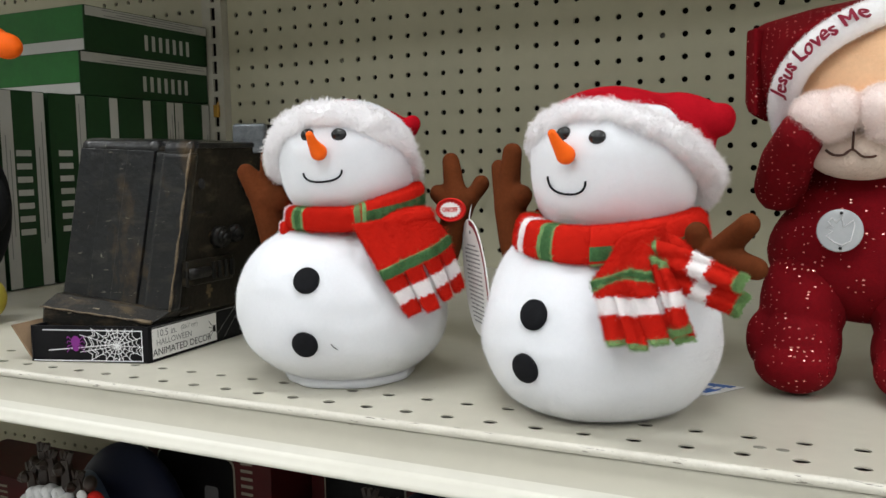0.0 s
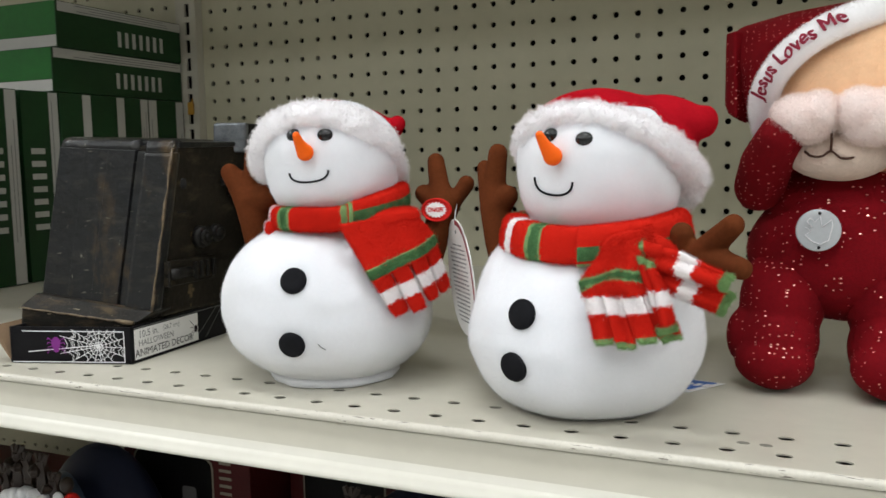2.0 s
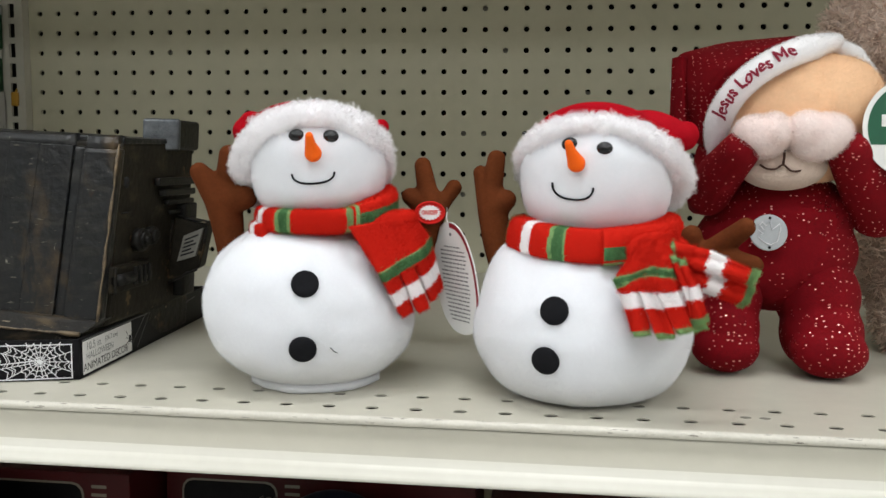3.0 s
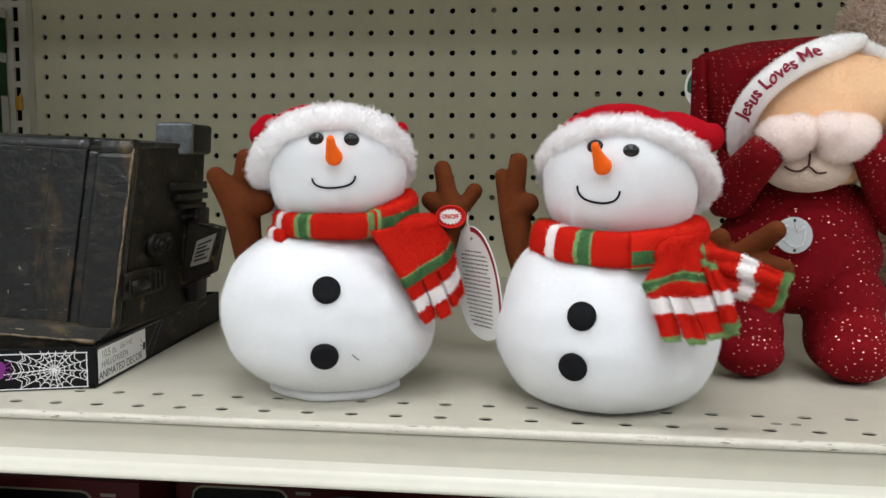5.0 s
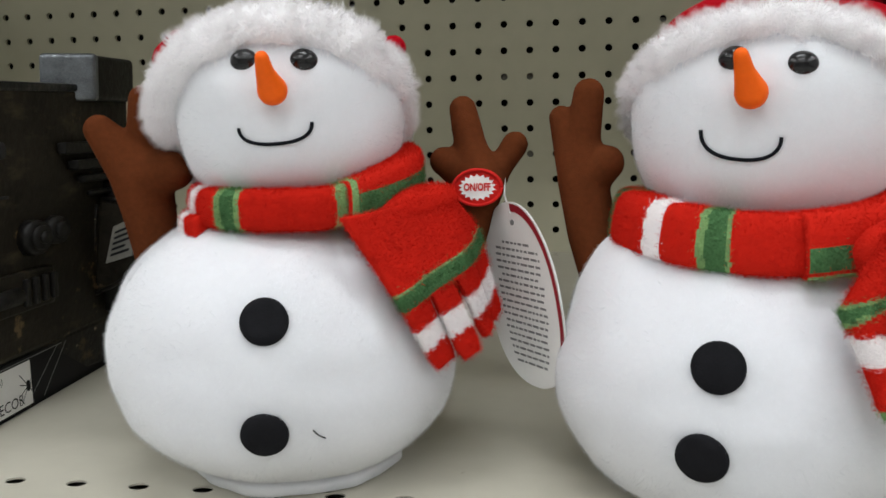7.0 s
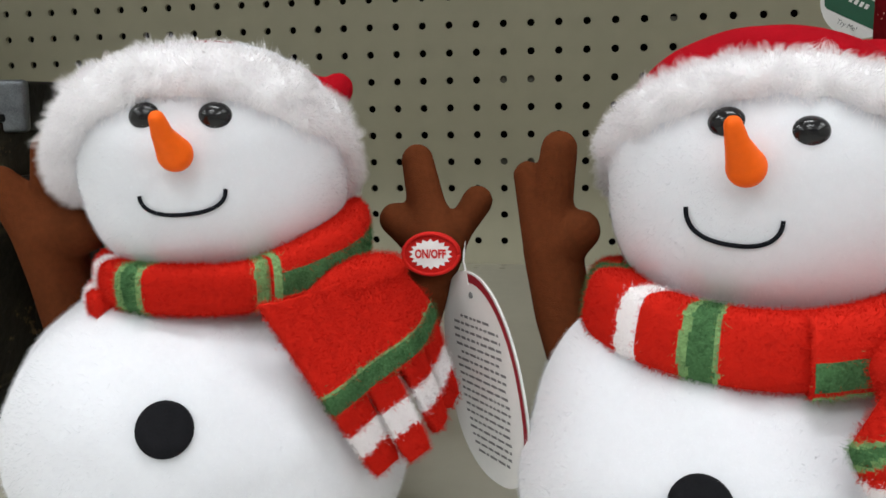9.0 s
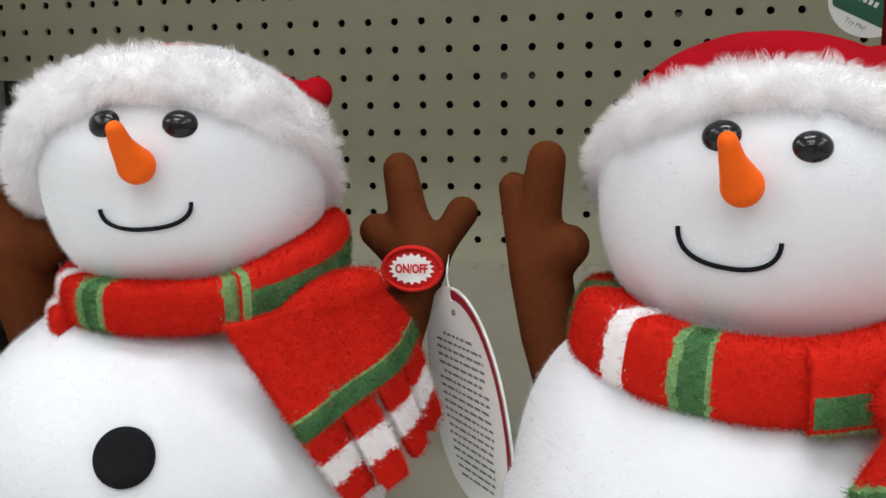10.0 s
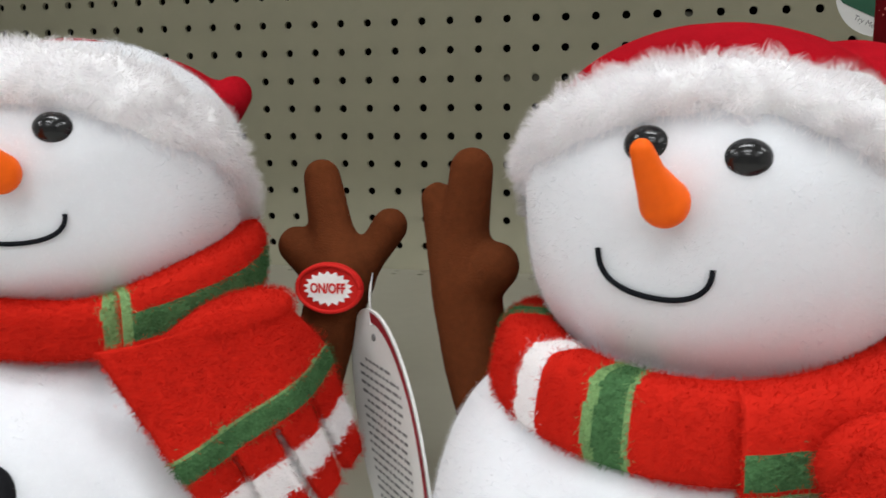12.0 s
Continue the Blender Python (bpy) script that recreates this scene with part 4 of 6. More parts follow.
collar("scarf_turn", (-0.0345, -0.5435), 0.0385, 0.0375, lambda a: 1.3055 + 0.0075 * (a - 38) / 62, lambda a: 0.0150 + 0.004 * min(1, (a - 38) / 30),
       lambda a, v: 3 if a < 41 else (1 if -0.5 < v < 0.35 else 0), lc, 38, 118, 40, 0.0042, "overlapping scarf turn with a green stripe", out=0.0034)
collar("scarf_fold", (-0.0345, -0.5435), 0.0385, 0.0375, lambda a: 1.2968, lambda a: 0.0095,
       lambda a, v: 2 if -66 < a < -52 else 0, lc, -95, -40, 24, 0.0045, "bunched scarf fold", out=0.0032)


def left_tail(v, u):
    if 0.46 < v < 0.575:
        return 3 if v < 0.475 else 1
    if 0.72 < v < 0.855:
        return 2
    return 0


lk = soften(part("scarf_knot", ell_bm((0.0110, -0.5600, 1.3015), (0.0205, 0.0085, 0.0070), 28, 18, 0.001, 60, (0, -14, 48)), SCARF, lc, "bunched red scarf fold"), 0.0012, 12)
cloth_nap(lk, 7000)
tail("scarf_end", ((-0.0085, -0.5870, 1.3015), (0.0215, -0.5500, 1.3070)), ((0.0090, -0.5860, 1.2730), (0.0330, -0.5430, 1.2915)),
     ((0.0205, -0.5745, 1.2465), (0.0405, -0.5385, 1.2600)), lc, left_tail, 0.585, 4, 0.0045, label="hanging scarf end cut into fringe", gap=0.22)

badge = part("badge", disc_bm((0.0318, -0.5366, 1.3075), (0.06, -1, 0.05), 0.0098, 0.0073, 0.0012, 36), M_LABELRED, left, "red oval on/off label")
part("raised_edge", tube_bm([(0.0318 + 0.0091 * math.cos(2 * math.pi * k / 40), -0.5381 + 0.0006 * math.cos(2 * math.pi * k / 40), 1.3075 + 0.0067 * math.sin(2 * math.pi * k / 40)) for k in range(41)], 0.0006, 8), M_LABELRED, badge, "raised red rim")
star = bmesh.new()
sv = []
for k in range(36):
    a = 2 * math.pi * k / 36
    q = 0.73 if k % 2 else 0.59
    sv.append(star.verts.new((0.0318 + 0.0098 * q * math.cos(a), -0.5383 + 0.0006 * math.cos(a), 1.3076 + 0.0073 * q * math.sin(a) * 0.95)))
star.faces.new(sv)
part("burst", star, mat("bright_white_print", (0.90, 0.89, 0.88), rough=0.6), badge, "white starburst", smooth=False)
part("lettering", words("ON/OFF", 0.0034, lambda x, y: (0.0318 + x * 0.82, -0.5387 + 0.05 * x, 1.3076 + y * 1.15), 0.00012), M_LABELRED, badge, smooth=False)

# hang tag on the snowman's arm, turned away from the aisle
tag = thing("hang_tag", 0.047, -0.540, 1.234, "oval white card hang tag printed with fine text, red edge", "tag")
TN, TS = Vector((-0.743, -0.669, 0)), Vector((0.669, -0.743, 0))
tc_, tlean = Vector((0.0492, -0.5405, 1.2668)), 0.10


def on_tag(x, z, lift=0.0):
    return tc_ + TS * (x - tlean * z) + Vector((0.085 * -z * 0.9, 0, z)) + TN * lift


def tag_outline(k=1.0, n=56):
    pts = []
    for i in range(n):
        a = 2 * math.pi * i / n
        sx, sz = math.cos(a), math.sin(a)
        pts.append((0.0218 * k * math.copysign(abs(sx) ** 0.9, sx) * (1.0 - 0.10 * sz), 0.0352 * k * math.copysign(abs(sz) ** 0.85, sz)))
    return pts


def plate_bm(pts, at, lift0, lift1):
    bm = bmesh.new()
    a = [bm.verts.new(at(x, z, lift0)) for x, z in pts]
    b = [bm.verts.new(at(x, z, lift1)) for x, z in pts]
    bm.faces.new(a[::-1])
    bm.faces.new(b)
    for i in range(len(pts)):
        j = (i + 1) % len(pts)
        bm.faces.new((a[i], a[j], b[j], b[i]))
    bmesh.ops.recalc_face_normals(bm, faces=bm.faces)
    return bm


card = part("card", plate_bm(tag_outline(), on_tag, -0.0004, 0.0004), M_PAPER, tag, smooth=False)
edge = bmesh.new()
o1, o2 = tag_outline(0.985), tag_outline(0.90)
n_ = len(o1)
for i in range(n_):
    j = (i + 1) % n_
    if o1[i][0] > 0.001 and o1[j][1] > -0.024 and o1[i][1] > -0.024:
        edge.faces.new([edge.verts.new(on_tag(*p, 0.0007)) for p in (o1[i], o1[j], o2[j], o2[i])])
part("border", edge, M_REDINK, card, "dark red printed border", smooth=False)
rt = random.Random(4)
for k in range(19):
    z = 0.0195 - k * 0.00255
    half = 0.0150 * math.sqrt(max(0.05, 1 - (z / 0.034) ** 2))
    half *= 0.55 + 0.4 * rt.random() if k in (0, 5, 18) else 0.86 + 0.12 * rt.random()
    bm = bmesh.new()
    x = -half
    while x < half:
        w = 0.0012 + 0.0028 * rt.random()
        w = min(w, half - x + 0.0004)
        bm.faces.new([bm.verts.new(on_tag(a, b, 0.0007)) for a, b in ((x, z - 0.00045), (x + w, z - 0.00045), (x + w, z + 0.00045), (x, z + 0.00045))])
        x += w + 0.0007
    part("text_line", bm, M_GREYINK, card, smooth=False)
part("string", tube_bm([on_tag(0.0, 0.031, 0.0008), (0.0415, -0.531, 1.304), (0.0415, -0.527, 1.314), (0.0400, -0.524, 1.318)], 0.0004, 6), M_PAPER, tag, "thin white thread")
part("eyelet", disc_bm(on_tag(0.0, 0.0275, 0.0003), TN, 0.0011, 0.0011, 0.0004, 14), M_GREYINK, tag)

# snowman that leans, with a fuller scarf
RX, RY = 0.127, -0.548
right = snowman(dict(
    at=(RX, RY), label="white plush snowman with red hat, leaning, striped scarf tied aside", lean=(0.02, 0.0), flat=0.24,
    profile=[(0.030, 0.0), (0.040, 0.0012), (0.052, 0.008), (0.0615, 0.021), (0.0655, 0.036), (0.0648, 0.048), (0.0618, 0.062), (0.0572, 0.077), (0.0505, 0.088), (0.041, 0.0950), (0.030, 0.101)],
    buttons=((0.1100, 1.2595), (0.1058, 1.2321)),
    head=(0.1340, -0.5425, 1.3375), head_r=(0.0455, 0.0435, 0.0460),
    eyes=((0.1165, 1.3503), (0.1360, 1.3478)), nose_base=(0.1208, 1.3395), nose_tip=(0.1158, -0.5955, 1.3500),
    mouth=((0.1076, 1.3283), (0.1302, 1.3258), 0.0080),
    hat=dict(crown=[((0.1390, -0.530, 1.3465), (0.0465, 0.042, 0.0290), (0, 4, 0)), ((0.1320, -0.5435, 1.3550), (0.0365, 0.0310, 0.0216), (0, -4, 0)), ((0.169, -0.530, 1.3590), (0.0245, 0.018, 0.0120), (0, 14, 0)),
                    ((0.1885, -0.530, 1.3565), (0.0072, 0.0075, 0.0085), None)],
             ring=((0.1385, -0.5400, 1.3356), 0.0440, 0.0362, 0.0240, 0.0052, 0.0059, -0.0060, 0.40)),
    arms=[([((0.0800, -0.545, 1.268), 0.0080), ((0.0750, -0.542, 1.290), 0.0094), ((0.0713, -0.540, 1.3095), 0.0094), ((0.0732, -0.540, 1.3415), 0.0058),
            ((0.0632, -0.5365, 1.3330), 0.0047), ((0.0798, -0.543, 1.3165), 0.0066), ((0.0712, -0.540, 1.325), 0.0066)],
           [(0, 1), (1, 2), (2, 6), (6, 3), (2, 4), (2, 5)]),
          ([((0.170, -0.562, 1.272), 0.0070), ((0.1860, -0.578, 1.283), 0.0078), ((0.1945, -0.585, 1.290), 0.0074), ((0.2105, -0.5985, 1.3060), 0.0054),
            ((0.1850, -0.583, 1.3000), 0.0060), ((0.2145, -0.602, 1.2860), 0.0054)],
           [(0, 1), (1, 2), (2, 3), (1, 4), (2, 5)])]))
rc = collar("scarf", (0.1315, -0.550), 0.0440, 0.0395, lambda a: 1.2935 + 0.0045 * math.sin(radians(a)) ** 2, lambda a: 0.0185,
            scarf_color_right, right, flare=0.0035, label="red fleece scarf with green and white stripes")
collar("scarf_turn", (0.1315, -0.550), 0.0440, 0.0395, lambda a: 1.2935 + 0.0065 * (a - 5) / 85, lambda a: 0.0195,
       lambda a, v: (1 if -0.62 < v < 0.12 else (3 if v < -0.88 else 0)) if a < 62 else 0, rc, 5, 100, 48, 0.0046, "overlapping scarf turn with a green stripe", out=0.0036, flare=0.0035)


def right_tail(v, u):
    arc = v + 0.11 * math.sin(math.pi * u)
    if v < 0.58 and 0.47 < arc < 0.575:
        return 3 if arc < 0.495 or arc > 0.56 else 1
    if 0.62 < v < 0.765:
        return 2
    if v > 0.955:
        return 3
    return 0


def bow_tail(v, u):
    if v < 0.12:
        return 3
    if 0.5 < v < 0.68:
        return 2
    if v > 0.95:
        return 3
    return 0


rk = soften(part("scarf_knot", ell_bm((0.1670, -0.5960, 1.2905), (0.0190, 0.0110, 0.0120), 28, 18, 0.001, 60, (0, 10, 14)), SCARF, rc, "bunched red scarf fold"), 0.0012, 10)
cloth_nap(rk, 8000)
tail("scarf_end", ((0.1560, -0.6040, 1.2985), (0.1720, -0.6010, 1.3055)), ((0.1415, -0.6100, 1.2775), (0.1800, -0.6110, 1.2800)),
     ((0.1535, -0.6190, 1.2500), (0.1885, -0.6160, 1.2535)), rc, right_tail, 0.60, 4, 0.008, label="hanging scarf end with pale green edge", gap=0.03, fan=0.0015, fold=0.0016, folds=1.8)
tail("scarf_end", ((0.1660, -0.6080, 1.2990), (0.1700, -0.6080, 1.2860)), ((0.1900, -0.6160, 1.2945), (0.1880, -0.6150, 1.2840)),
     ((0.2115, -0.6210, 1.2850), (0.2090, -0.6205, 1.2790)), rc, bow_tail, 0.98, 1, 0.003, label="scarf end pointing sideways")
tail("scarf_end", ((0.1680, -0.6070, 1.2930), (0.1690, -0.6090, 1.2830)), ((0.1920, -0.6120, 1.2835), (0.1860, -0.6120, 1.2740)),
     ((0.2115, -0.6120, 1.2755), (0.2065, -0.6120, 1.2660)), rc, bow_tail, 0.98, 1, 0.003, label="scarf end pointing sideways")
tail("scarf_end", ((0.1690, -0.6120, 1.2920), (0.1760, -0.6140, 1.2890)), ((0.1760, -0.6180, 1.2760), (0.1830, -0.6180, 1.2760)),
     ((0.1800, -0.6210, 1.2575), (0.1880, -0.6210, 1.2600)), rc, bow_tail, 0.98, 1, 0.002, label="short scarf end")

# ---- worn black prop on its printed tray ----
tray = thing("display_tray", -0.23, -0.47, DECK_Z, "black printed cardboard tray with white cobweb and label", "box")
FL, FR, BR, BL = (-0.2726, -0.5970), (-0.1862, -0.5718), (-0.1975, -0.338), (-0.2850, -0.352)
TZ = 0.0262
part("floor_panel", hexa_bm([(*FL, 1.2003), (*FR, 1.2003), (*BR, 1.2003), (*BL, 1.2003), (*FL, 1.203), (*FR, 1.203), (*BR, 1.203), (*BL, 1.203)]), M_BLACKCARD, tray, smooth=False)


def side_panel(a, b, z0, z1, out, name, label=""):
    a, b = Vector((*a, 0)), Vector((*b, 0))
    d = (b - a).normalized()
    o = Vector((d.y, -d.x, 0))
    p, q = a + o * out, b + o * out
    i, j = a - o * 0.0018, b - o * 0.0018
    pts = [(v.x, v.y, z) for z in (z0, z1) for v in (p, q, j, i)]
    return part(name, hexa_bm(pts, 0.0005), M_BLACKCARD, tray, label, smooth=False)


front_p = side_panel(FL, FR, 1.2003, DECK_Z + TZ, 0.0, "front_panel", "black front with cobweb print")
right_p = side_panel(FR, BR, 1.2003, DECK_Z + TZ, 0.0, "side_panel", "black side with white label")
side_panel(BR, BL, 1.2003, DECK_Z + TZ, 0.0, "back_panel")
side_panel(BL, FL, 1.2003, DECK_Z + TZ, 0.0, "side_panel")
part("flap", hexa_bm([(-0.2745, -0.5960, 1.202), (-0.2735, -0.5955, 1.202), (-0.283, -0.560, 1.202), (-0.284, -0.560, 1.202),
                      (-0.2875, -0.6010, 1.2255), (-0.2862, -0.6010, 1.2262), (-0.290, -0.560, 1.2262), (-0.2915, -0.560, 1.2255)]), M_KRAFT, tray, "bare cardboard flap", smooth=False)


def on_face(a, b, lift):
    a, b = Vector((*a, DECK_Z)), Vector((*b, DECK_Z))
    d = (b - a).normalized()
    o = Vector((d.y, -d.x, 0))
    return lambda x, z, k=0.0: a + d * x + Vector((0, 0, z)) + o * (lift + k), (b - a).length


fr_at, fr_len = on_face(FL, FR, 0.0006)


def line_bm(segs, at, w):
    bm = bmesh.new()
    for (x0, z0), (x1, z1) in segs:
        dx, dz = x1 - x0, z1 - z0
        l = math.hypot(dx, dz) or 1e-6
        nx, nz = -dz / l * w / 2, dx / l * w / 2
        bm.faces.new([bm.verts.new(at(x, z)) for x, z in ((x0 + nx, z0 + nz), (x1 + nx, z1 + nz), (x1 - nx, z1 - nz), (x0 - nx, z0 - nz))])
    return bm


def web(hubx, hubz, x0, x1, z0, z1, rays, rings, seed):
    """Spokes and sagging threads of a cobweb, clipped to a panel."""
    rg = random.Random(seed)
    segs, spokes = [], []
    for k in range(rays):
        a = 2 * math.pi * k / rays + rg.uniform(-0.08, 0.08)
        c, s_ = math.cos(a), math.sin(a)
        t = min([(x1 - hubx) / c if c > 1e-6 else 9, (x0 - hubx) / c if c < -1e-6 else 9, (z1 - hubz) / s_ if s_ > 1e-6 else 9, (z0 - hubz) / s_ if s_ < -1e-6 else 9])
        spokes.append((c, s_, t))
        segs.append(((hubx, hubz), (hubx + c * t, hubz + s_ * t)))
    for r in rings:
        for k in range(rays):
            (c0, s0, t0), (c1, s1, t1) = spokes[k], spokes[(k + 1) % rays]
            ra, rb = r * rg.uniform(0.93, 1.07), r * rg.uniform(0.93, 1.07)
            if ra < t0 and rb < t1:
                p, q = (hubx + c0 * ra, hubz + s0 * ra), (hubx + c1 * rb, hubz + s1 * rb)
                m = ((p[0] + q[0]) / 2 * 0.88 + hubx * 0.12, (p[1] + q[1]) / 2 * 0.88 + hubz * 0.12)
                segs += [(p, m), (m, q)]
    return segs


M_WEBINK = mat("white_ink", (0.78, 0.78, 0.80), rough=0.5)
part("cobweb_print", line_bm(web(0.0665, 0.0125, 0.038, fr_len - 0.004, 0.0015, TZ - 0.0015, 17, [0.0033 * k for k in range(1, 11)], 7), fr_at, 0.00048), M_WEBINK, front_p, "white printed cobweb", smooth=False)
part("outline_print", line_bm([((0.010, TZ - 0.003), (fr_len - 0.004, TZ - 0.003)), ((fr_len - 0.0045, TZ - 0.003), (fr_len - 0.0045, 0.002)),
                               ((0.014, 0.0085), (0.066, 0.0135)), ((0.002, 0.0012), (fr_len - 0.004, 0.0018))], lambda x, z: fr_at(x, z, 0.0002), 0.0007), M_WEBINK, front_p, "white printed lines", smooth=False)
SPX = 0.0352
spider = join_bm(*[plate_bm([(SPX + ox + rx * math.cos(t), 0.0150 + oz + rz * math.sin(t)) for t in (2 * math.pi * k / 20 for k in range(20))], lambda x, z, l: fr_at(x, z, l), 0.0003, 0.0005)
                   for ox, oz, rx, rz in ((0, 0, 0.0033, 0.0042), (0, -0.0048, 0.0022, 0.0020))],
                 line_bm([seg for sx in (-1, 1) for k in (0.0052, 0.0020, -0.0015, -0.0045) for seg in (((SPX, 0.0135), (SPX + sx * 0.0058, 0.0135 + k)), ((SPX + sx * 0.0058, 0.0135 + k), (SPX + sx * 0.0068, 0.0118 + k)))], lambda x, z: fr_at(x, z, 0.0003), 0.0006))
part("spider_print", spider, M_PURPLE, front_p, "purple printed spider", smooth=False)
rt_at = on_face(FR, BR, 0.0006)[0]
lab = plate_bm([(0.003, 0.0025), (0.0735, 0.0025), (0.0735, TZ - 0.0025), (0.003, TZ - 0.0025)], lambda x, z, l: rt_at(x, z, l), 0.0, 0.0003)
dark_spider = join_bm(plate_bm([(0.0705 + 0.0015 * math.cos(t), 0.0120 + 0.0028 * math.sin(t)) for t in (2 * math.pi * k / 18 for k in range(18))], lambda x, z, l: rt_at(x, z, l), 0.0004, 0.0006),
                      line_bm([((0.0705, 0.012), (0.0705 + sx * 0.0065, 0.012 + k)) for sx in (-1, 1) for k in (0.007, 0.002, -0.003, -0.008)], lambda x, z: rt_at(x, z, 0.0005), 0.0004))
part("spider_print", dark_spider, M_DARKINK, right_p, "dark printed spider", smooth=False)
label_p = part("label", lab, M_PAPER, right_p, "white label panel", smooth=False)
for txt, sz, x, z, m_ in (("10.5 in.", 0.0072, 0.0175, 0.0195, M_GREYINK), ("(26.7 cm)", 0.0048, 0.0420, 0.0198, M_GREYINK), ("HALLOWEEN", 0.0062, 0.0255, 0.0133, M_GREYINK), ("ANIMATED DECOR", 0.0072, 0.0345, 0.0066, M_DARKINK)):
    part("lettering", words(txt, sz, lambda a, b, x=x, z=z: rt_at(x + a * 1.02, z + b, 0.0006)), m_, label_p, smooth=False)
part("line_print", line_bm([((0.069, 0.0030), (0.098, TZ - 0.0015)), ((0.083, 0.0030), (0.106, TZ - 0.0015)), ((0.003, TZ - 0.0015), (0.102, TZ - 0.0015)), ((0.150, 0.018), (0.200, 0.022)), ((0.155, 0.004), (0.150, 0.022)), ((0.170, 0.004), (0.162, 0.022))],
                           lambda x, z: rt_at(x, z, 0.0002), 0.0005), M_GREYINK, right_p, smooth=False)

prop = thing("black_wooden_case", -0.235, -0.47, 1.203, "worn black painted case prop with brass-brown scuffs and metal fittings", "case")
# a wedge-shaped case: leaning front boards between two sides
part("body", hexa_bm([(-0.282, -0.534, 1.2285), (-0.1905, -0.528, 1.2285), (-0.1935, -0.392, 1.2285), (-0.285, -0.398, 1.2285),
                      (-0.280, -0.513, 1.3585), (-0.1905, -0.510, 1.3530), (-0.1925, -0.392, 1.3560), (-0.282, -0.398, 1.3600)], 0.002), M_CASE_SIDE, prop, "dark worn body", smooth=False)
part("plinth", hexa_bm([(-0.2860, -0.5565, 1.2032), (-0.1950, -0.5530, 1.2032), (-0.1960, -0.385, 1.2032), (-0.2880, -0.390, 1.2032),
                        (-0.2850, -0.5540, 1.2390), (-0.1955, -0.5510, 1.2285), (-0.1960, -0.385, 1.2280), (-0.2870, -0.390, 1.2280)], 0.002), M_LEDGE, prop, "projecting base ledge with rubbed edge", smooth=False)
part("ledge", hexa_bm([(-0.2855, -0.5560, 1.2385), (-0.1940, -0.5525, 1.2280), (-0.1945, -0.520, 1.2285), (-0.2860, -0.522, 1.2390),
                       (-0.2835, -0.5425, 1.2470), (-0.1895, -0.5400, 1.2345), (-0.1895, -0.520, 1.2345), (-0.2840, -0.522, 1.2470)], 0.0015), M_LEDGE, prop, smooth=False)
M_TAN = mat("rubbed_tan_edge", (0.17, 0.12, 0.065), rough=0.5, var=0.5, scale=200, dark=(0.03, 0.022, 0.016))
part("ledge_edge", tube_bm([(-0.2850 + 0.0900 * k / 24, -0.5562 + 0.0034 * k / 24 + 0.0002 * math.sin(k * 1.9), 1.2386 - 0.0105 * k / 24 + 0.0002 * math.sin(k * 1.3)) for k in range(25)], [0.0004 + 0.0005 * abs(math.sin(k * 0.9)) + (0.0009 if k > 20 else 0.0) for k in range(25)], 8), M_TAN, prop, "ledge edge rubbed to bare tan")
xs = (-0.2835, -0.2620, -0.2425, -0.2205, -0.2135, -0.1895)
for i, (x0, x1) in enumerate(zip(xs, xs[1:])):
    off, soft_ = ((0.0, 0.0005), (0.0003, 0.0004), (0.0002, 0.0005), (-0.0016, 0.0016), (0.0009, 0.0028))[i]
    zt = 1.3545 - 0.0012 * i
    b = hexa_bm([(x0 + 0.0001, -0.5395 - off, 1.2330), (x1 - 0.0001, -0.5390 - off, 1.2330), (x1 - 0.0001, -0.530, 1.2330), (x0 + 0.0001, -0.530, 1.2330),
                 (x0 + 0.0002, -0.5170 - off, zt), (x1 - 0.0001, -0.5165 - off, zt - 0.001), (x1 - 0.0001, -0.508, zt), (x0 + 0.0002, -0.508, zt)], soft_)
    part("front_board", b, M_WOOD, prop, "scuffed upright board", smooth=False)
for i, (x0, x1) in enumerate(((-0.284, -0.2625), (-0.2625, -0.2430), (-0.2430, -0.2140), (-0.2135, -0.1900))):
    part("top_board", hexa_bm([(x0, -0.5085, 1.356 - 0.001 * i), (x1 - 0.0006, -0.5085, 1.355 - 0.001 * i), (x1 - 0.0006, -0.395, 1.358 - 0.001 * i), (x0, -0.395, 1.359 - 0.001 * i),
                               (x0, -0.5080, 1.3625 - 0.0016 * i), (x1 - 0.0006, -0.5080, 1.3615 - 0.0016 * i), (x1 - 0.0006, -0.395, 1.3620 - 0.0012 * i), (x0, -0.395, 1.3630 - 0.0012 * i)], 0.0015), M_WOOD, prop, smooth=False)
for x0, x1, r_ in ((-0.2830, -0.2212, 0.0072), (-0.2130, -0.1925, 0.0074)):
    part("top_roll", tube_bm([(x0 + (x1 - x0) * k / 10, -0.5092 + 0.0003 * math.sin(k * 1.7), 1.3545 - 0.0035 * (x0 + (x1 - x0) * k / 10 + 0.2835) / 0.09) for k in range(11)], r_, 20), M_WOOD, prop, "rounded top edge")
SX = -0.1897
part("corner_edge", tube_bm([(SX - 0.0006, -0.5405 + 0.0235 * k / 12 + 0.0006 * math.sin(k * 2.3), 1.234 + 0.118 * k / 12) for k in range(13)], [0.0008 + 0.0004 * math.sin(k * 1.9) for k in range(13)], 8),
     M_TAN, prop, "edge rubbed to bare tan")
bracket = part("bracket", box_bm(-0.1890, -0.420, 1.3610, 0.009, 0.042, 0.023, 0.0035, seg=4), M_IRON, prop, "black metal bracket")
part("plate", box_bm(-0.1955, -0.4425, 1.3610, 0.026, 0.006, 0.0240, 0.0028, 14, 4), M_FOIL, bracket, "scuffed grey metal plate")
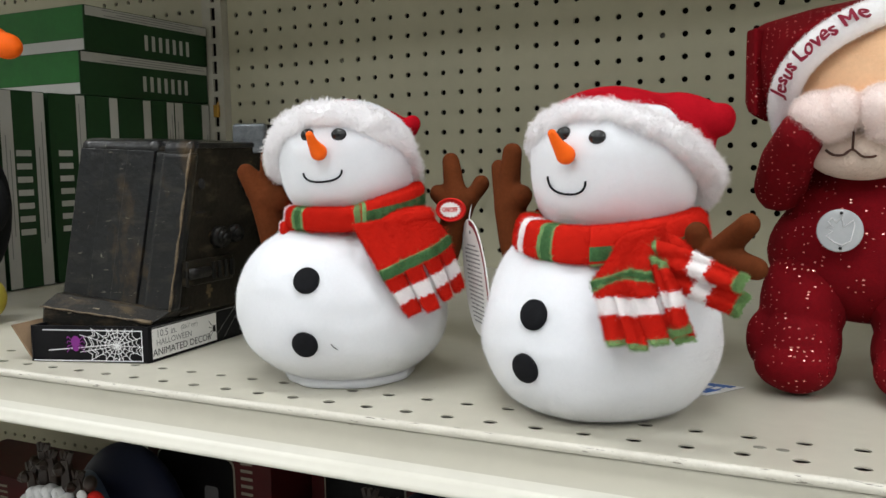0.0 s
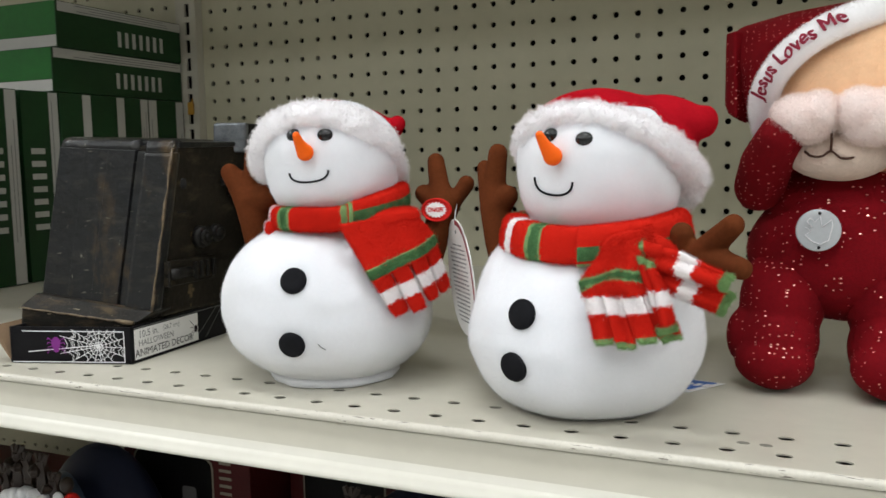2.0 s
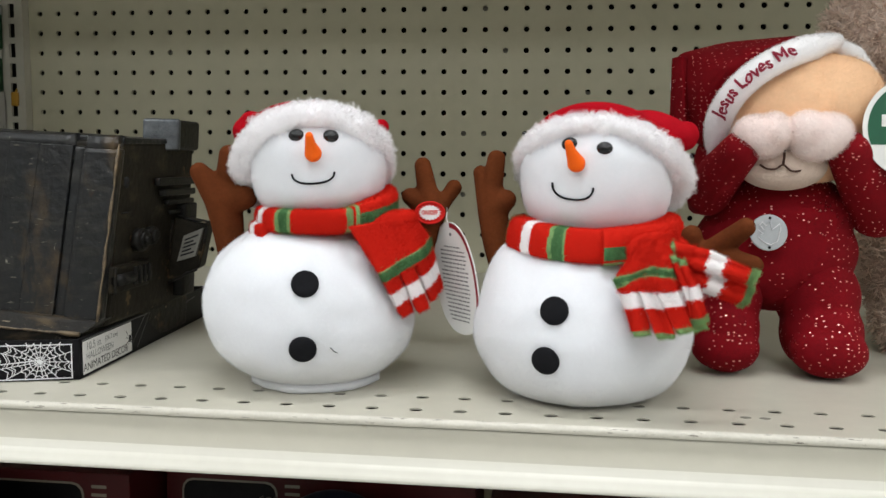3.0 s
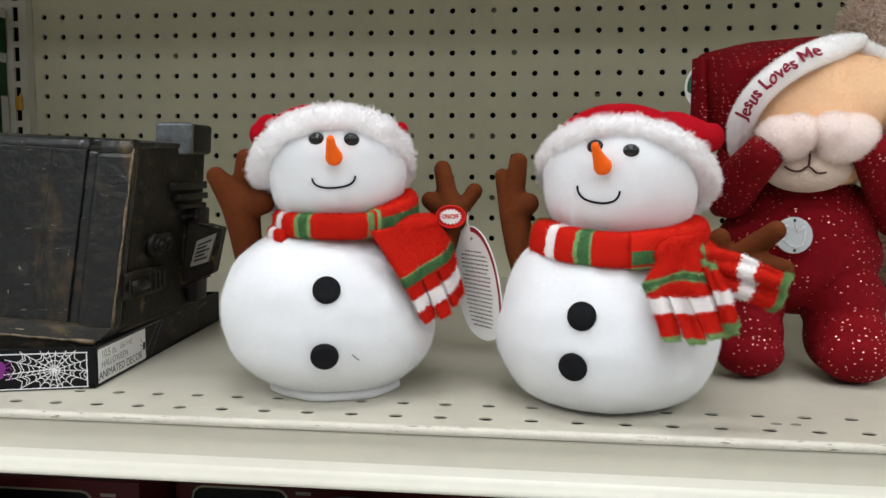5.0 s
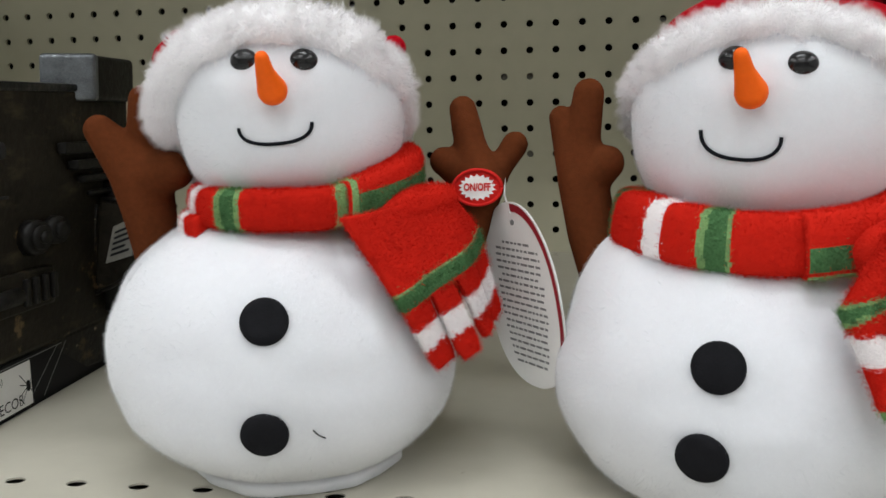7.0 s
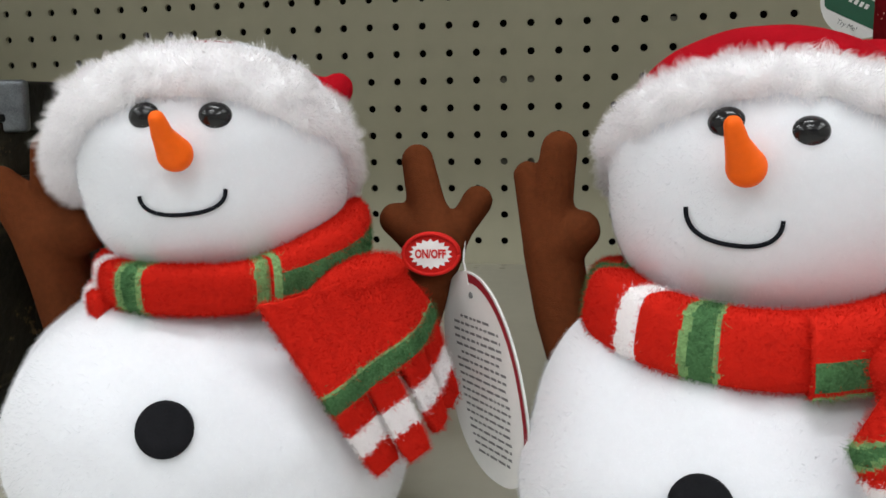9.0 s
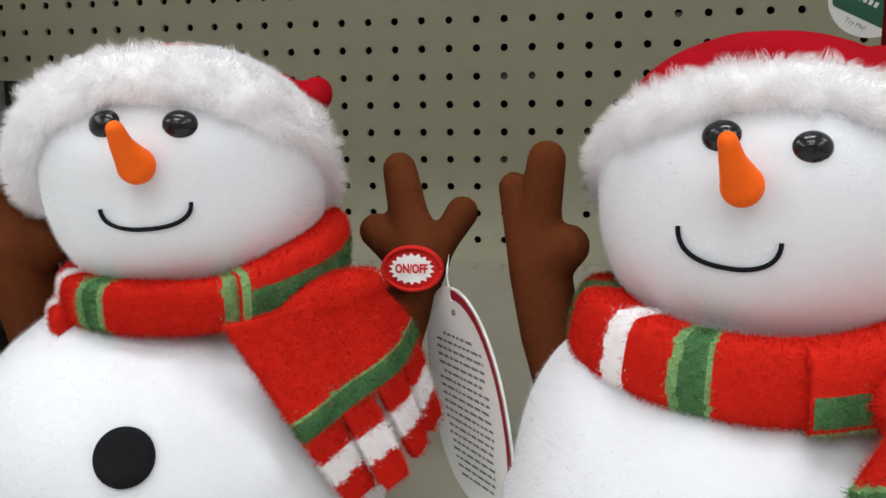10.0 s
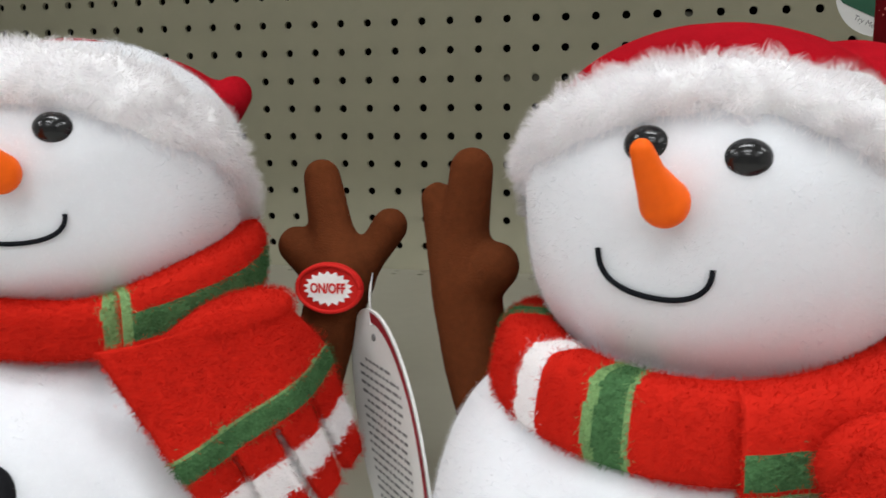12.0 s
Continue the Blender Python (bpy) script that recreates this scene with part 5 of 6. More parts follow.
for k, (zc, h, d) in enumerate(((1.3255, 0.0060, 0.0045), (1.3170, 0.0050, 0.0055), (1.3095, 0.0040, 0.0045), (1.3015, 0.003, 0.0030))):
    part("side_rail", box_bm(SX + d / 2 - 0.001, -0.4325 + 0.004 * k, zc, d, 0.062 - 0.008 * k, h, 0.001), M_IRON, prop, "dark ribbed rail")
knob = part("knob", disc_bm((SX - 0.001, -0.4880, 1.2845), (1, -0.1, 0), 0.0085, 0.0085, 0.006, 24), M_IRON, prop, "round dark knob")
part("knob_ring", disc_bm((SX + 0.004, -0.4882, 1.2845), (1, -0.1, 0), 0.0058, 0.0058, 0.003, 20), M_IRON, knob)
part("knob_cap", disc_bm((SX + 0.006, -0.4884, 1.2845), (1, -0.1, 0), 0.0030, 0.0030, 0.003, 16), M_IRON, knob)
knob2 = part("knob", disc_bm((SX - 0.001, -0.4700, 1.2860), (1, -0.1, 0), 0.0070, 0.0070, 0.005, 24), M_IRON, prop)
part("knob_cap", disc_bm((SX + 0.003, -0.4702, 1.2860), (1, -0.1, 0), 0.0042, 0.0042, 0.003, 16), M_IRON, knob2)
latch = part("latch", box_bm(SX + 0.0005, -0.5020, 1.2600, 0.006, 0.052, 0.019, 0.0015), M_CASE_SIDE, prop, "recessed latch plate")
part("latch_bolt", tube_bm([(SX + 0.0055, -0.528, 1.2600), (SX + 0.0055, -0.508, 1.2600)], 0.0042, 12), M_IRON, latch)
part("latch_edge", box_bm(SX + 0.0052, -0.5290, 1.2600, 0.0016, 0.0016, 0.019, 0.0004), M_LEDGE, latch)
for k in range(4):
    part("slot", box_bm(SX + 0.0048, -0.5000 + 0.007 * k, 1.2600, 0.0022, 0.0028, 0.013, 0.0005), M_IRON, latch)
part("screw", disc_bm((SX - 0.001, -0.5060, 1.3260), (1, 0, 0), 0.0030, 0.0040, 0.0016, 16), M_VOID, prop)
part("nick", box_bm(SX + 0.0003, -0.5080, 1.3050, 0.0012, 0.009, 0.0014, 0.0003, 0), M_VOID, prop)
part("rear_post", box_bm(SX, -0.409, 1.270, 0.010, 0.022, 0.075, 0.002), M_IRON, prop, "dark rear post")


def settle_case(p):
    """The case stands a little askew in its tray: its front swung towards the aisle, its top drawn to the right."""
    k = (p.z - 1.203) / 0.152
    d = p.x + 0.1897
    return Vector((-0.1897 + d * 0.95 + 0.003 + 0.0105 * k, p.y - 0.010 - 0.004 * k + 0.20 * d, p.z - 0.0030 * k))


for ob in prop.children_recursive:
    b_ = Vector(prop["base"])
    for q in ob.data.vertices:
        q.co = settle_case(q.co + b_) - b_
# a worn pouch on the side with a paper label behind its frame
POUCH = [(-0.1890, -0.4370, 1.2430), (-0.1630, -0.4330, 1.2555), (-0.1550, -0.4330, 1.2905), (-0.1810, -0.4370, 1.2965)]
pouch = part("pouch", hexa_bm([(x, y - 0.004, z) for x, y, z in POUCH[:2]] + [(x - 0.002, y + 0.014, z) for x, y, z in POUCH[1::-1]]
                              + [(x, y - 0.004, z) for x, y, z in POUCH[3:1:-1]] + [(x - 0.002, y + 0.014, z) for x, y, z in POUCH[2:]], 0.0022), M_CASE_SIDE, prop, "worn dark pouch", smooth=False)
for k in range(4):
    p, q = Vector(POUCH[k]), Vector(POUCH[(k + 1) % 4])
    part("frame", tube_bm([p + (q - p) * f + Vector((0.0004 * math.sin(k * 3 + f * 9), -0.0045, 0.0004 * math.sin(f * 11))) for f in (0.08, 0.25, 0.45, 0.65, 0.92)], 0.0010, 8), M_LEDGE, pouch, "rubbed edge")
LABEL = [(-0.1785, -0.4430, 1.2610), (-0.1650, -0.4400, 1.2650), (-0.1585, -0.4395, 1.2870), (-0.1725, -0.4430, 1.2810)]
paper = part("paper", hexa_bm([(x, y, z) for x, y, z in LABEL[:2]] + [(x, y + 0.003, z) for x, y, z in LABEL[1::-1]]
                              + [(x, y, z) for x, y, z in LABEL[3:1:-1]] + [(x, y + 0.003, z) for x, y, z in LABEL[2:]]), mat("grey_paper", (0.26, 0.25, 0.22), rough=0.7, var=0.25, scale=90), pouch, "grey printed paper", smooth=False)
for k in range(5):
    f0, f1 = 0.16 + 0.15 * k, 0.23 + 0.15 * k
    la_, lb_ = Vector(LABEL[0]), Vector(LABEL[1])
    ua, ub = Vector(LABEL[3]) - la_, Vector(LABEL[2]) - lb_
    bm_ = bmesh.new()
    bm_.faces.new([bm_.verts.new(p + Vector((0, -0.0005, 0))) for p in ((la_ + ua * f0).lerp(lb_ + ub * f0, 0.14), (la_ + ua * f0).lerp(lb_ + ub * f0, 0.86 - 0.2 * (k % 2)), (la_ + ua * f1).lerp(lb_ + ub * f1, 0.86 - 0.2 * (k % 2)), (la_ + ua * f1).lerp(lb_ + ub * f1, 0.14))])
    part("text_line", bm_, M_DARKINK, paper, smooth=False)

# ---- green boxes ----
def green_box(y0, y1, z0, z1, lying, seed):
    """A printed carton. Standing ones show a spine; lying ones a long side and a light front."""
    x1 = -0.600 - 0.002 * random.Random(seed).random()
    x0 = x1 - (0.19 if not lying else 0.255)
    kind_ = "lying on its side on other boxes" if lying else "standing upright on the shelf"
    b = thing("green_box", (x0 + x1) / 2, (y0 + y1) / 2, z0, "green printed carton, white strip, " + kind_, "box", "green printed boxes")
    body = part("body", box_bm((x0 + x1) / 2, (y0 + y1) / 2, (z0 + z1) / 2, x1 - x0, y1 - y0, z1 - z0, 0.0009), M_BOXGREEN, b, smooth=False)
    X = x1 + 0.0006

    def rect(nm, a0, a1, b0, b1, m_, lift=0.0, label_=""):
        bm_ = bmesh.new()
        bm_.faces.new([bm_.verts.new((X + lift, p, q)) for p, q in ((a0, b0), (a1, b0), (a1, b1), (a0, b1))])
        return part(nm, bm_, m_, body, label_, smooth=False)

    rg = random.Random(seed)
    if lying:
        rect("white_strip", y0 + 0.002, y1 - 0.001, z1 - 0.0125, z1 - 0.001, M_STRIP, 0, "white printed strip")
        for k in range(3):
            a = y0 + 0.02 + rg.random() * 0.05
            rect("text_line", a, min(y1 - 0.006, a + 0.10 + 0.08 * rg.random()), z1 - 0.0040 - 0.0032 * k, z1 - 0.0030 - 0.0032 * k, M_GREYINK, 0.0004)
        # brand lettering stands as plain bars
        yy = y0 + (y1 - y0) * 0.44
        for k in range(7):
            a = yy + k * 0.0130
            word = [((a + 0.0042, z0 + 0.010), (a + 0.0042, z0 + 0.030))]
            part("printed_bar", line_bm(word, lambda p, q: Vector((X + 0.0004, p, q)), 0.0060), M_STRIP, body, smooth=False)
        bm_ = bmesh.new()
        bm_.faces.new([bm_.verts.new((p, y0 - 0.0006, q)) for p, q in ((x0 + 0.001, z0 + 0.015), (x1 - 0.001, z0 + 0.015), (x1 - 0.001, z1 - 0.001), (x0 + 0.001, z1 - 0.001))])
        part("front_print", bm_, M_BOXLIGHT, body, "light green front", smooth=False)
        bm_ = bmesh.new()
        bm_.faces.new([bm_.verts.new((p, y0 - 0.0006, q)) for p, q in ((x0 + 0.001, z0 + 0.001), (x1 - 0.001, z0 + 0.001), (x1 - 0.001, z0 + 0.0145), (x0 + 0.001, z0 + 0.0145))])
        part("white_strip", bm_, M_STRIP, body, "white printed strip", smooth=False)
    else:
        w = y1 - y0
        for a in ((y0, y0 + 0.0155), (y1 - 0.0165, y1 - 0.0015)) if w > 0.058 else ((y1 - 0.0150, y1 - 0.0015),):
            rect("white_strip", a[0], a[1], z0 + 0.001, z1 - 0.001, M_STRIP, 0, "white printed strip")
            for k in range(2):
                c = (a[0] + a[1]) / 2 + (k - 0.5) * 0.005
                zz = z0 + 0.03 + 0.04 * rg.random()
                rect("text_line", c - 0.0006, c + 0.0006, zz, zz + 0.08 + 0.07 * rg.random(), M_GREYINK, 0.0004)
        if seed < 3:
            c = y0 + (0.0275 if seed == 1 else 0.020)
            for k in range(7):
                a = z0 + 0.060 + k * 0.0150
                word = [((c - 0.010, a + 0.0047), (c + 0.010, a + 0.0047))]
                part("printed_bar", line_bm(word, lambda p, q: Vector((X + 0.0004, p, q)), 0.0068), M_STRIP, body, smooth=False)
    return b


for i, (a, b_) in enumerate(((-0.3621, -0.3021), (-0.2955, -0.2415), (-0.2405, -0.1905), (-0.1898, -0.1330), (-0.1322, -0.0888), (-0.0880, -0.0170)), 1):
    green_box(a, b_, DECK_Z, 1.4255, False, i)
green_box(-0.4225, -0.3660, DECK_Z, 1.4255, False, 9)
green_box(-0.2465, -0.0180, 1.4265, 1.4800, True, 20)
green_box(-0.2380, -0.0180, 1.4805, 1.5360, True, 21)
# ---- red plush toy covering its eyes ----
plush = thing("plush_toy", 0.262, -0.46, DECK_Z, "plush toy in red sequined pyjamas and hood, paws over its eyes", "plush toy")


def soft_part(name, blobs, m_, parent, label="", voxel=0.0018, rounds=6):
    return soften(part(name, join_bm(*[ell_bm(c, r, 28, 18, 0.0012, 40, t) for c, r, t in blobs]), m_, parent, label), voxel, rounds)


soft_part("torso", [((0.262, -0.452, 1.280), (0.056, 0.042, 0.042), None), ((0.266, -0.450, 1.303), (0.050, 0.038, 0.034), None), ((0.2270, -0.443, 1.3350), (0.0200, 0.0200, 0.0300), None)], M_SPARK, plush, "red sequined torso")
soft_part("leg", [((0.2265, -0.474, 1.2280), (0.0235, 0.029, 0.0270), None), ((0.2285, -0.466, 1.2520), (0.0250, 0.030, 0.0310), None), ((0.2255, -0.488, 1.2180), (0.0220, 0.020, 0.0170), None), ((0.2090, -0.476, 1.2290), (0.0115, 0.014, 0.0180), None)], M_SPARK, plush, "red sequined leg")
soft_part("leg", [((0.2900, -0.476, 1.2270), (0.0265, 0.031, 0.0265), None), ((0.2890, -0.466, 1.2510), (0.0270, 0.031, 0.0300), None), ((0.2900, -0.494, 1.2185), (0.0245, 0.020, 0.0180), None)], M_SPARK, plush, "red sequined leg")
for balls in ([((0.2270, -0.503, 1.3490), 0.0125), ((0.2185, -0.483, 1.3330), 0.0150), ((0.2140, -0.467, 1.3190), 0.0150), ((0.2090, -0.461, 1.3120), 0.0075)],
              [((0.2935, -0.500, 1.3480), 0.0135), ((0.3120, -0.482, 1.3280), 0.0180), ((0.3250, -0.466, 1.3100), 0.0190), ((0.330, -0.460, 1.304), 0.0120)]):
    soften(part("sleeve", ball_chain(balls, [(0, 1), (1, 2), (2, 3)], 20), M_SPARK, plush, "red sequined sleeve"), 0.0016, 6)
ph = soft_part("head", [((0.270, -0.456, 1.371), (0.0560, 0.0470, 0.0480), None), ((0.290, -0.470, 1.380), (0.034, 0.033, 0.032), None)], M_PEACH, plush, "peach plush head")
mz = soft_part("muzzle", [((0.2560, -0.487, 1.3390), (0.0290, 0.0200, 0.0170), None)], M_MUZZLE, plush, "cream plush muzzle")
part("mouth_stitch", join_bm(tube_bm([(0.2520, -0.5085, 1.352), (0.2522, -0.5088, 1.345), (0.2520, -0.5078, 1.3395)], 0.0008, 6),
                             tube_bm(flow([(0.2390, -0.5030, 1.3395), (0.2425, -0.5055, 1.3370), (0.2475, -0.5072, 1.3368), (0.2520, -0.5078, 1.3395), (0.2570, -0.5076, 1.3358), (0.2625, -0.5058, 1.3358), (0.2655, -0.5035, 1.3385)]), 0.0007, 6)), M_STITCH, mz, "brown stitched mouth")
pw1 = soft_part("paw", [((0.2375, -0.5060, 1.3570), (0.0165, 0.0120, 0.0125), (0, 18, 0)), ((0.2460, -0.5080, 1.3605), (0.0105, 0.0110, 0.0110), None)], M_PINK, plush, "pale pink plush paw")
pw2 = soft_part("paw", [((0.2745, -0.5060, 1.3570), (0.0190, 0.0125, 0.0138), (0, -18, 0)), ((0.2650, -0.5080, 1.3610), (0.0125, 0.0115, 0.0120), None)], M_PINK, plush, "pale pink plush paw")
for k, host in enumerate((pw1, pw2)):
    fuzz("nap", host, 18000, 0.0026, 0.00010, M_PPINK, 20 + k, "soft pile", lean=0.8)
fuzz("nap", ph, 42000, 0.0020, 0.00009, M_PPEACH, 23, "soft pile", lean=0.8, down=0.2)


def hull_part(name, pts, m_, parent, label, voxel=0.0018, rounds=34):
    """A stuffed form drawn tight over a few corners."""
    bm = bmesh.new()
    for p in pts:
        bm.verts.new(p)
    bmesh.ops.convex_hull(bm, input=bm.verts)
    bmesh.ops.delete(bm, geom=[v for v in bm.verts if not v.link_faces], context="VERTS")
    return soften(part(name, bm, m_, parent, label), voxel, rounds)


hull_part("hood", [(0.2105, -0.458, 1.350), (0.2040, -0.464, 1.384), (0.2200, -0.482, 1.403), (0.2450, -0.486, 1.416), (0.2700, -0.474, 1.4245), (0.2950, -0.455, 1.422),
                          (0.1940, -0.430, 1.4185), (0.1970, -0.427, 1.366), (0.2250, -0.425, 1.4265), (0.2600, -0.418, 1.4300), (0.3020, -0.420, 1.4180), (0.2700, -0.395, 1.405),
                          (0.3050, -0.400, 1.370), (0.2150, -0.402, 1.360), (0.2500, -0.390, 1.350)], M_SPARK, plush, "red sequined hood")
hull_part("hood_flap", [(0.1900, -0.438, 1.4150), (0.1900, -0.438, 1.3700), (0.1965, -0.450, 1.4150), (0.1990, -0.458, 1.3600), (0.2050, -0.438, 1.4140), (0.2060, -0.444, 1.3560), (0.1930, -0.450, 1.3640)],
          M_SPARK, plush, "drooping flap of the hood", 0.0014, 8)


def bez(p, t):
    a, b, c, d = (Vector(q) for q in p)
    return a * (1 - t) ** 3 + b * 3 * t * (1 - t) ** 2 + c * 3 * t * t * (1 - t) + d * t ** 3


BR_LINE = [(0.2175, -0.4720, 1.3490), (0.2070, -0.4960, 1.3870), (0.2450, -0.5130, 1.4110), (0.2900, -0.4700, 1.4190)]


def brim_at(t, w, lift):
    p = bez(BR_LINE, t)
    d = (bez(BR_LINE, min(1, t + 0.01)) - bez(BR_LINE, max(0, t - 0.01))).normalized()
    outn = (p - Vector((0.262, -0.445, 1.372)))
    outn = (outn - d * outn.dot(d)).normalized()
    outn = (outn + Vector((0, -0.9, 0)))
    outn = (outn - d * outn.dot(d)).normalized()
    s_ = outn.cross(d).normalized()
    return p + s_ * w + outn * (lift + 0.003 * (1 - (w / 0.0095) ** 2)), outn


bb = bmesh.new()
NB, NW = 40, 12
ringsb = []
for i in range(NB + 1):
    t = i / NB
    half = 0.0088 * (0.55 + 0.45 * min(1, (min(t, 1 - t)) * 7))
    r_ = []
    for j in range(NW):
        a = 2 * math.pi * j / NW
        p, n = brim_at(t, half * math.cos(a), 0.0)
        r_.append(bb.verts.new(p + n * 0.0050 * math.sin(a)))
    ringsb.append(r_)
for a, b in zip(ringsb, ringsb[1:]):
    for j in range(NW):
        bb.faces.new((a[j], a[(j + 1) % NW], b[(j + 1) % NW], b[j]))
bb.faces.new(ringsb[0][::-1])
bb.faces.new(ringsb[-1])
bmesh.ops.recalc_face_normals(bb, faces=bb.faces)
hb = part("hood_brim", bb, M_FUR, plush, "white plush brim with red embroidery")
fuzz("nap", hb, 16000, 0.0015, 0.00010, M_PILE, 27, "short white pile", lean=0.8)
back_brim = tube_bm([(0.2900, -0.4680, 1.4190), (0.3060, -0.4600, 1.4130), (0.3170, -0.4550, 1.4000), (0.3230, -0.4520, 1.3820)], [0.0050, 0.0065, 0.0070, 0.0060], 14)
hb2 = part("hood_brim", back_brim, M_FUR, plush, "white plush brim")
fuzz("nap", hb2, 5000, 0.0016, 0.00011, M_PILE, 28, "short white nap", lean=0.8)
part("embroidery", join_bm(*[words("Jesus Loves Me", 0.0112, lambda x, y: brim_at(0.48 + (x + ox) / 0.140, y + oz - 0.0012 + 0.0008 * math.sin(x * 700), 0.0068)[0])
                             for ox, oz in ((0, 0), (0.0004, 0.0001), (-0.0004, -0.0001), (0.0001, 0.0004))]),
     mat("embroidery_red", (0.25, 0.006, 0.03), rough=0.8, bump=0.5, bscale=900), hb, "red embroidered words", smooth=False)
dc = disc_bm((0.2470, -0.5000, 1.2960), (0.0, -1, 0.12), 0.0117, 0.0117, 0.0008, 40)
dd = part("press_disc", dc, M_PLASTIC, plush, "clear plastic press-here disc")
icon = [(-0.0045, 0.0075), (-0.0020, 0.0050), (0.0010, 0.0085), (0.0020, 0.0020), (0.0075, 0.0065), (0.0080, 0.0030), (0.0060, -0.0060), (0.0015, -0.0085), (-0.0030, -0.0070), (-0.0075, -0.0030), (-0.0040, -0.0005), (-0.0075, 0.0020), (-0.0035, 0.0020), (-0.0065, 0.0055), (-0.0045, 0.0075)]
part("icon_print", tube_bm([(0.2470 + x * 0.9, -0.5012 + z * 0.108, 1.2960 + z * 0.9) for x, z in icon], 0.0004, 6), M_WEBINK, dd, "white outline icon")
for z in (0.0095, -0.0095):
    part("fastener", ell_bm((0.2475, -0.5012 + z * 0.12, 1.2960 + z), (0.0009, 0.0009, 0.0009), 10, 8), M_DARKINK, dd)


def card_tag(c, n, r, label_, hook, tilt=0.0, tall=1.0, green=True, rim=0.34):
    """A round card tag with a green field, hung at a tilt."""
    t = thing("card_tag", c[0], c[1], c[2] - r, label_, "tag", "card tags")
    n = Vector(n).normalized()
    s0 = n.cross(Vector((0, 0, 1))).normalized()
    o0 = s0.cross(n)
    ct, st = math.cos(radians(tilt)), math.sin(radians(tilt))
    s_, o = s0 * ct - o0 * st, o0 * ct + s0 * st
    at = lambda x, z, l: Vector(c) - s_ * x + o * z * tall + n * l
    circ = lambda k, z0=-9.0: [(r * k * math.cos(a), max(z0, r * k * math.sin(a))) for a in (2 * math.pi * i / 48 for i in range(48))]
    cd = part("card", plate_bm(circ(1.0), at, 0.0, 0.0006), M_PAPER, t, "white card", smooth=False)
    gf = part("printed_field", plate_bm(circ(0.9, -r * rim), at, 0.0007, 0.0009), M_TAGGREEN if green else M_STRIP, cd, "dark green printed field" if green else "pale grey printed field", smooth=False)
    for nb, w, z, h in ((6, 1.00, 0.34, 0.24), (6, 1.25, 0.02, 0.24), (4, 0.55, -0.22, 0.12)):
        for j in range(nb):
            x = -w * r / 2 + w * r * j / nb
            k = w * r / nb * 0.62
            part("bar", plate_bm([(x, z * r), (x + k, z * r), (x + k, (z + h) * r), (x, (z + h) * r)], at, 0.001, 0.0012), M_PAPER if green else M_GREYINK, gf, smooth=False)
    part("loop", tube_bm([at(0, r * 0.8, -0.0002), at(-0.004, r * 0.95, -0.010), hook], 0.0005, 6), M_PAPER, t, "thin plastic loop")
    if green:
        part("lettering", words("Try Me!", r * (1 - rim) * 0.39, lambda x, y: at(x, y - r * (rim + 0.26 * (1 - rim) / 0.66), 0.0009)), M_GREYINK, cd, smooth=False)
    return t


card_tag((0.2395, -0.250, 1.4118), (-0.3, -1, 0.0), 0.0235, "round white and green card tag hanging behind the plush toy", (0.348, -0.316, 1.436), -28, rim=0.58)
card_tag((0.3290, -0.5030, 1.3630), (0.1, -1, 0.1), 0.0305, "large white and green card tag on a plush toy", (0.318, -0.470, 1.392), 0, 1.02)
card_tag((0.3440, -0.5075, 1.3690), (0.1, -1, 0.1), 0.0250, "pale grey printed card tag in front of a green one", (0.325, -0.470, 1.392), 0, 1.0, False)

# ---- taupe curly plush toy behind ----
bear = thing("plush_toy", 0.40, -0.34, DECK_Z, "curly taupe plush toy sitting behind", "plush toy")
bb_ = soft_part("body", [((0.408, -0.375, 1.275), (0.058, 0.060, 0.078), None), ((0.380, -0.400, 1.225), (0.028, 0.035, 0.026), None)], M_TAUPE, bear, "taupe plush body", 0.003)
bh = soft_part("head", [((0.392, -0.315, 1.440), (0.062, 0.050, 0.056), None), ((0.412, -0.330, 1.380), (0.060, 0.050, 0.060), None)], M_TAUPE, bear, "taupe curly plush head", 0.003)
fuzz("curly_coat", bh, 14000, 0.012, 0.0007, M_PTAUPE, 31, "curly taupe pile", lean=1.1, curl=1.2)
fuzz("curly_coat", bb_, 9000, 0.009, 0.0007, M_PTAUPE, 32, "curly taupe pile", lean=1.0, curl=1.0)

# ---- toy at the far end: black and white plush bird ----
bird = thing("plush_bird", -0.478, -0.50, DECK_Z, "black and white plush bird with orange beak and yellow feet", "plush toy")
soft_part("body", [((-0.510, -0.490, 1.300), (0.052, 0.055, 0.080), None)], M_BLACKPLUSH, bird, "black plush body", 0.003)
soft_part("wing", [((-0.440, -0.505, 1.307), (0.026, 0.018, 0.030), None)], M_BLACKPLUSH, bird, "black plush wing", 0.002)
soft_part("head", [((-0.500, -0.495, 1.470), (0.054, 0.048, 0.055), None)], M_WHITE, bird, "white plush head", 0.003)
soft_part("beak", [((-0.430, -0.500, 1.448), (0.034, 0.015, 0.015), (0, 12, 0)), ((-0.404, -0.500, 1.4420), (0.018, 0.011, 0.0115), (0, 12, 0))], M_NOSE, bird, "orange plush beak", 0.0015)
for x in (-0.442, -0.520):
    soft_part("foot", [((x, -0.515, 1.222), (0.019, 0.026, 0.022), None)], M_YPLUSH, bird, "yellow plush foot", 0.002)

# ---- slip of paper ----
slip = thing("paper_slip", 0.183, -0.49, DECK_Z, "small white and blue printed slip lying on the shelf", "paper")
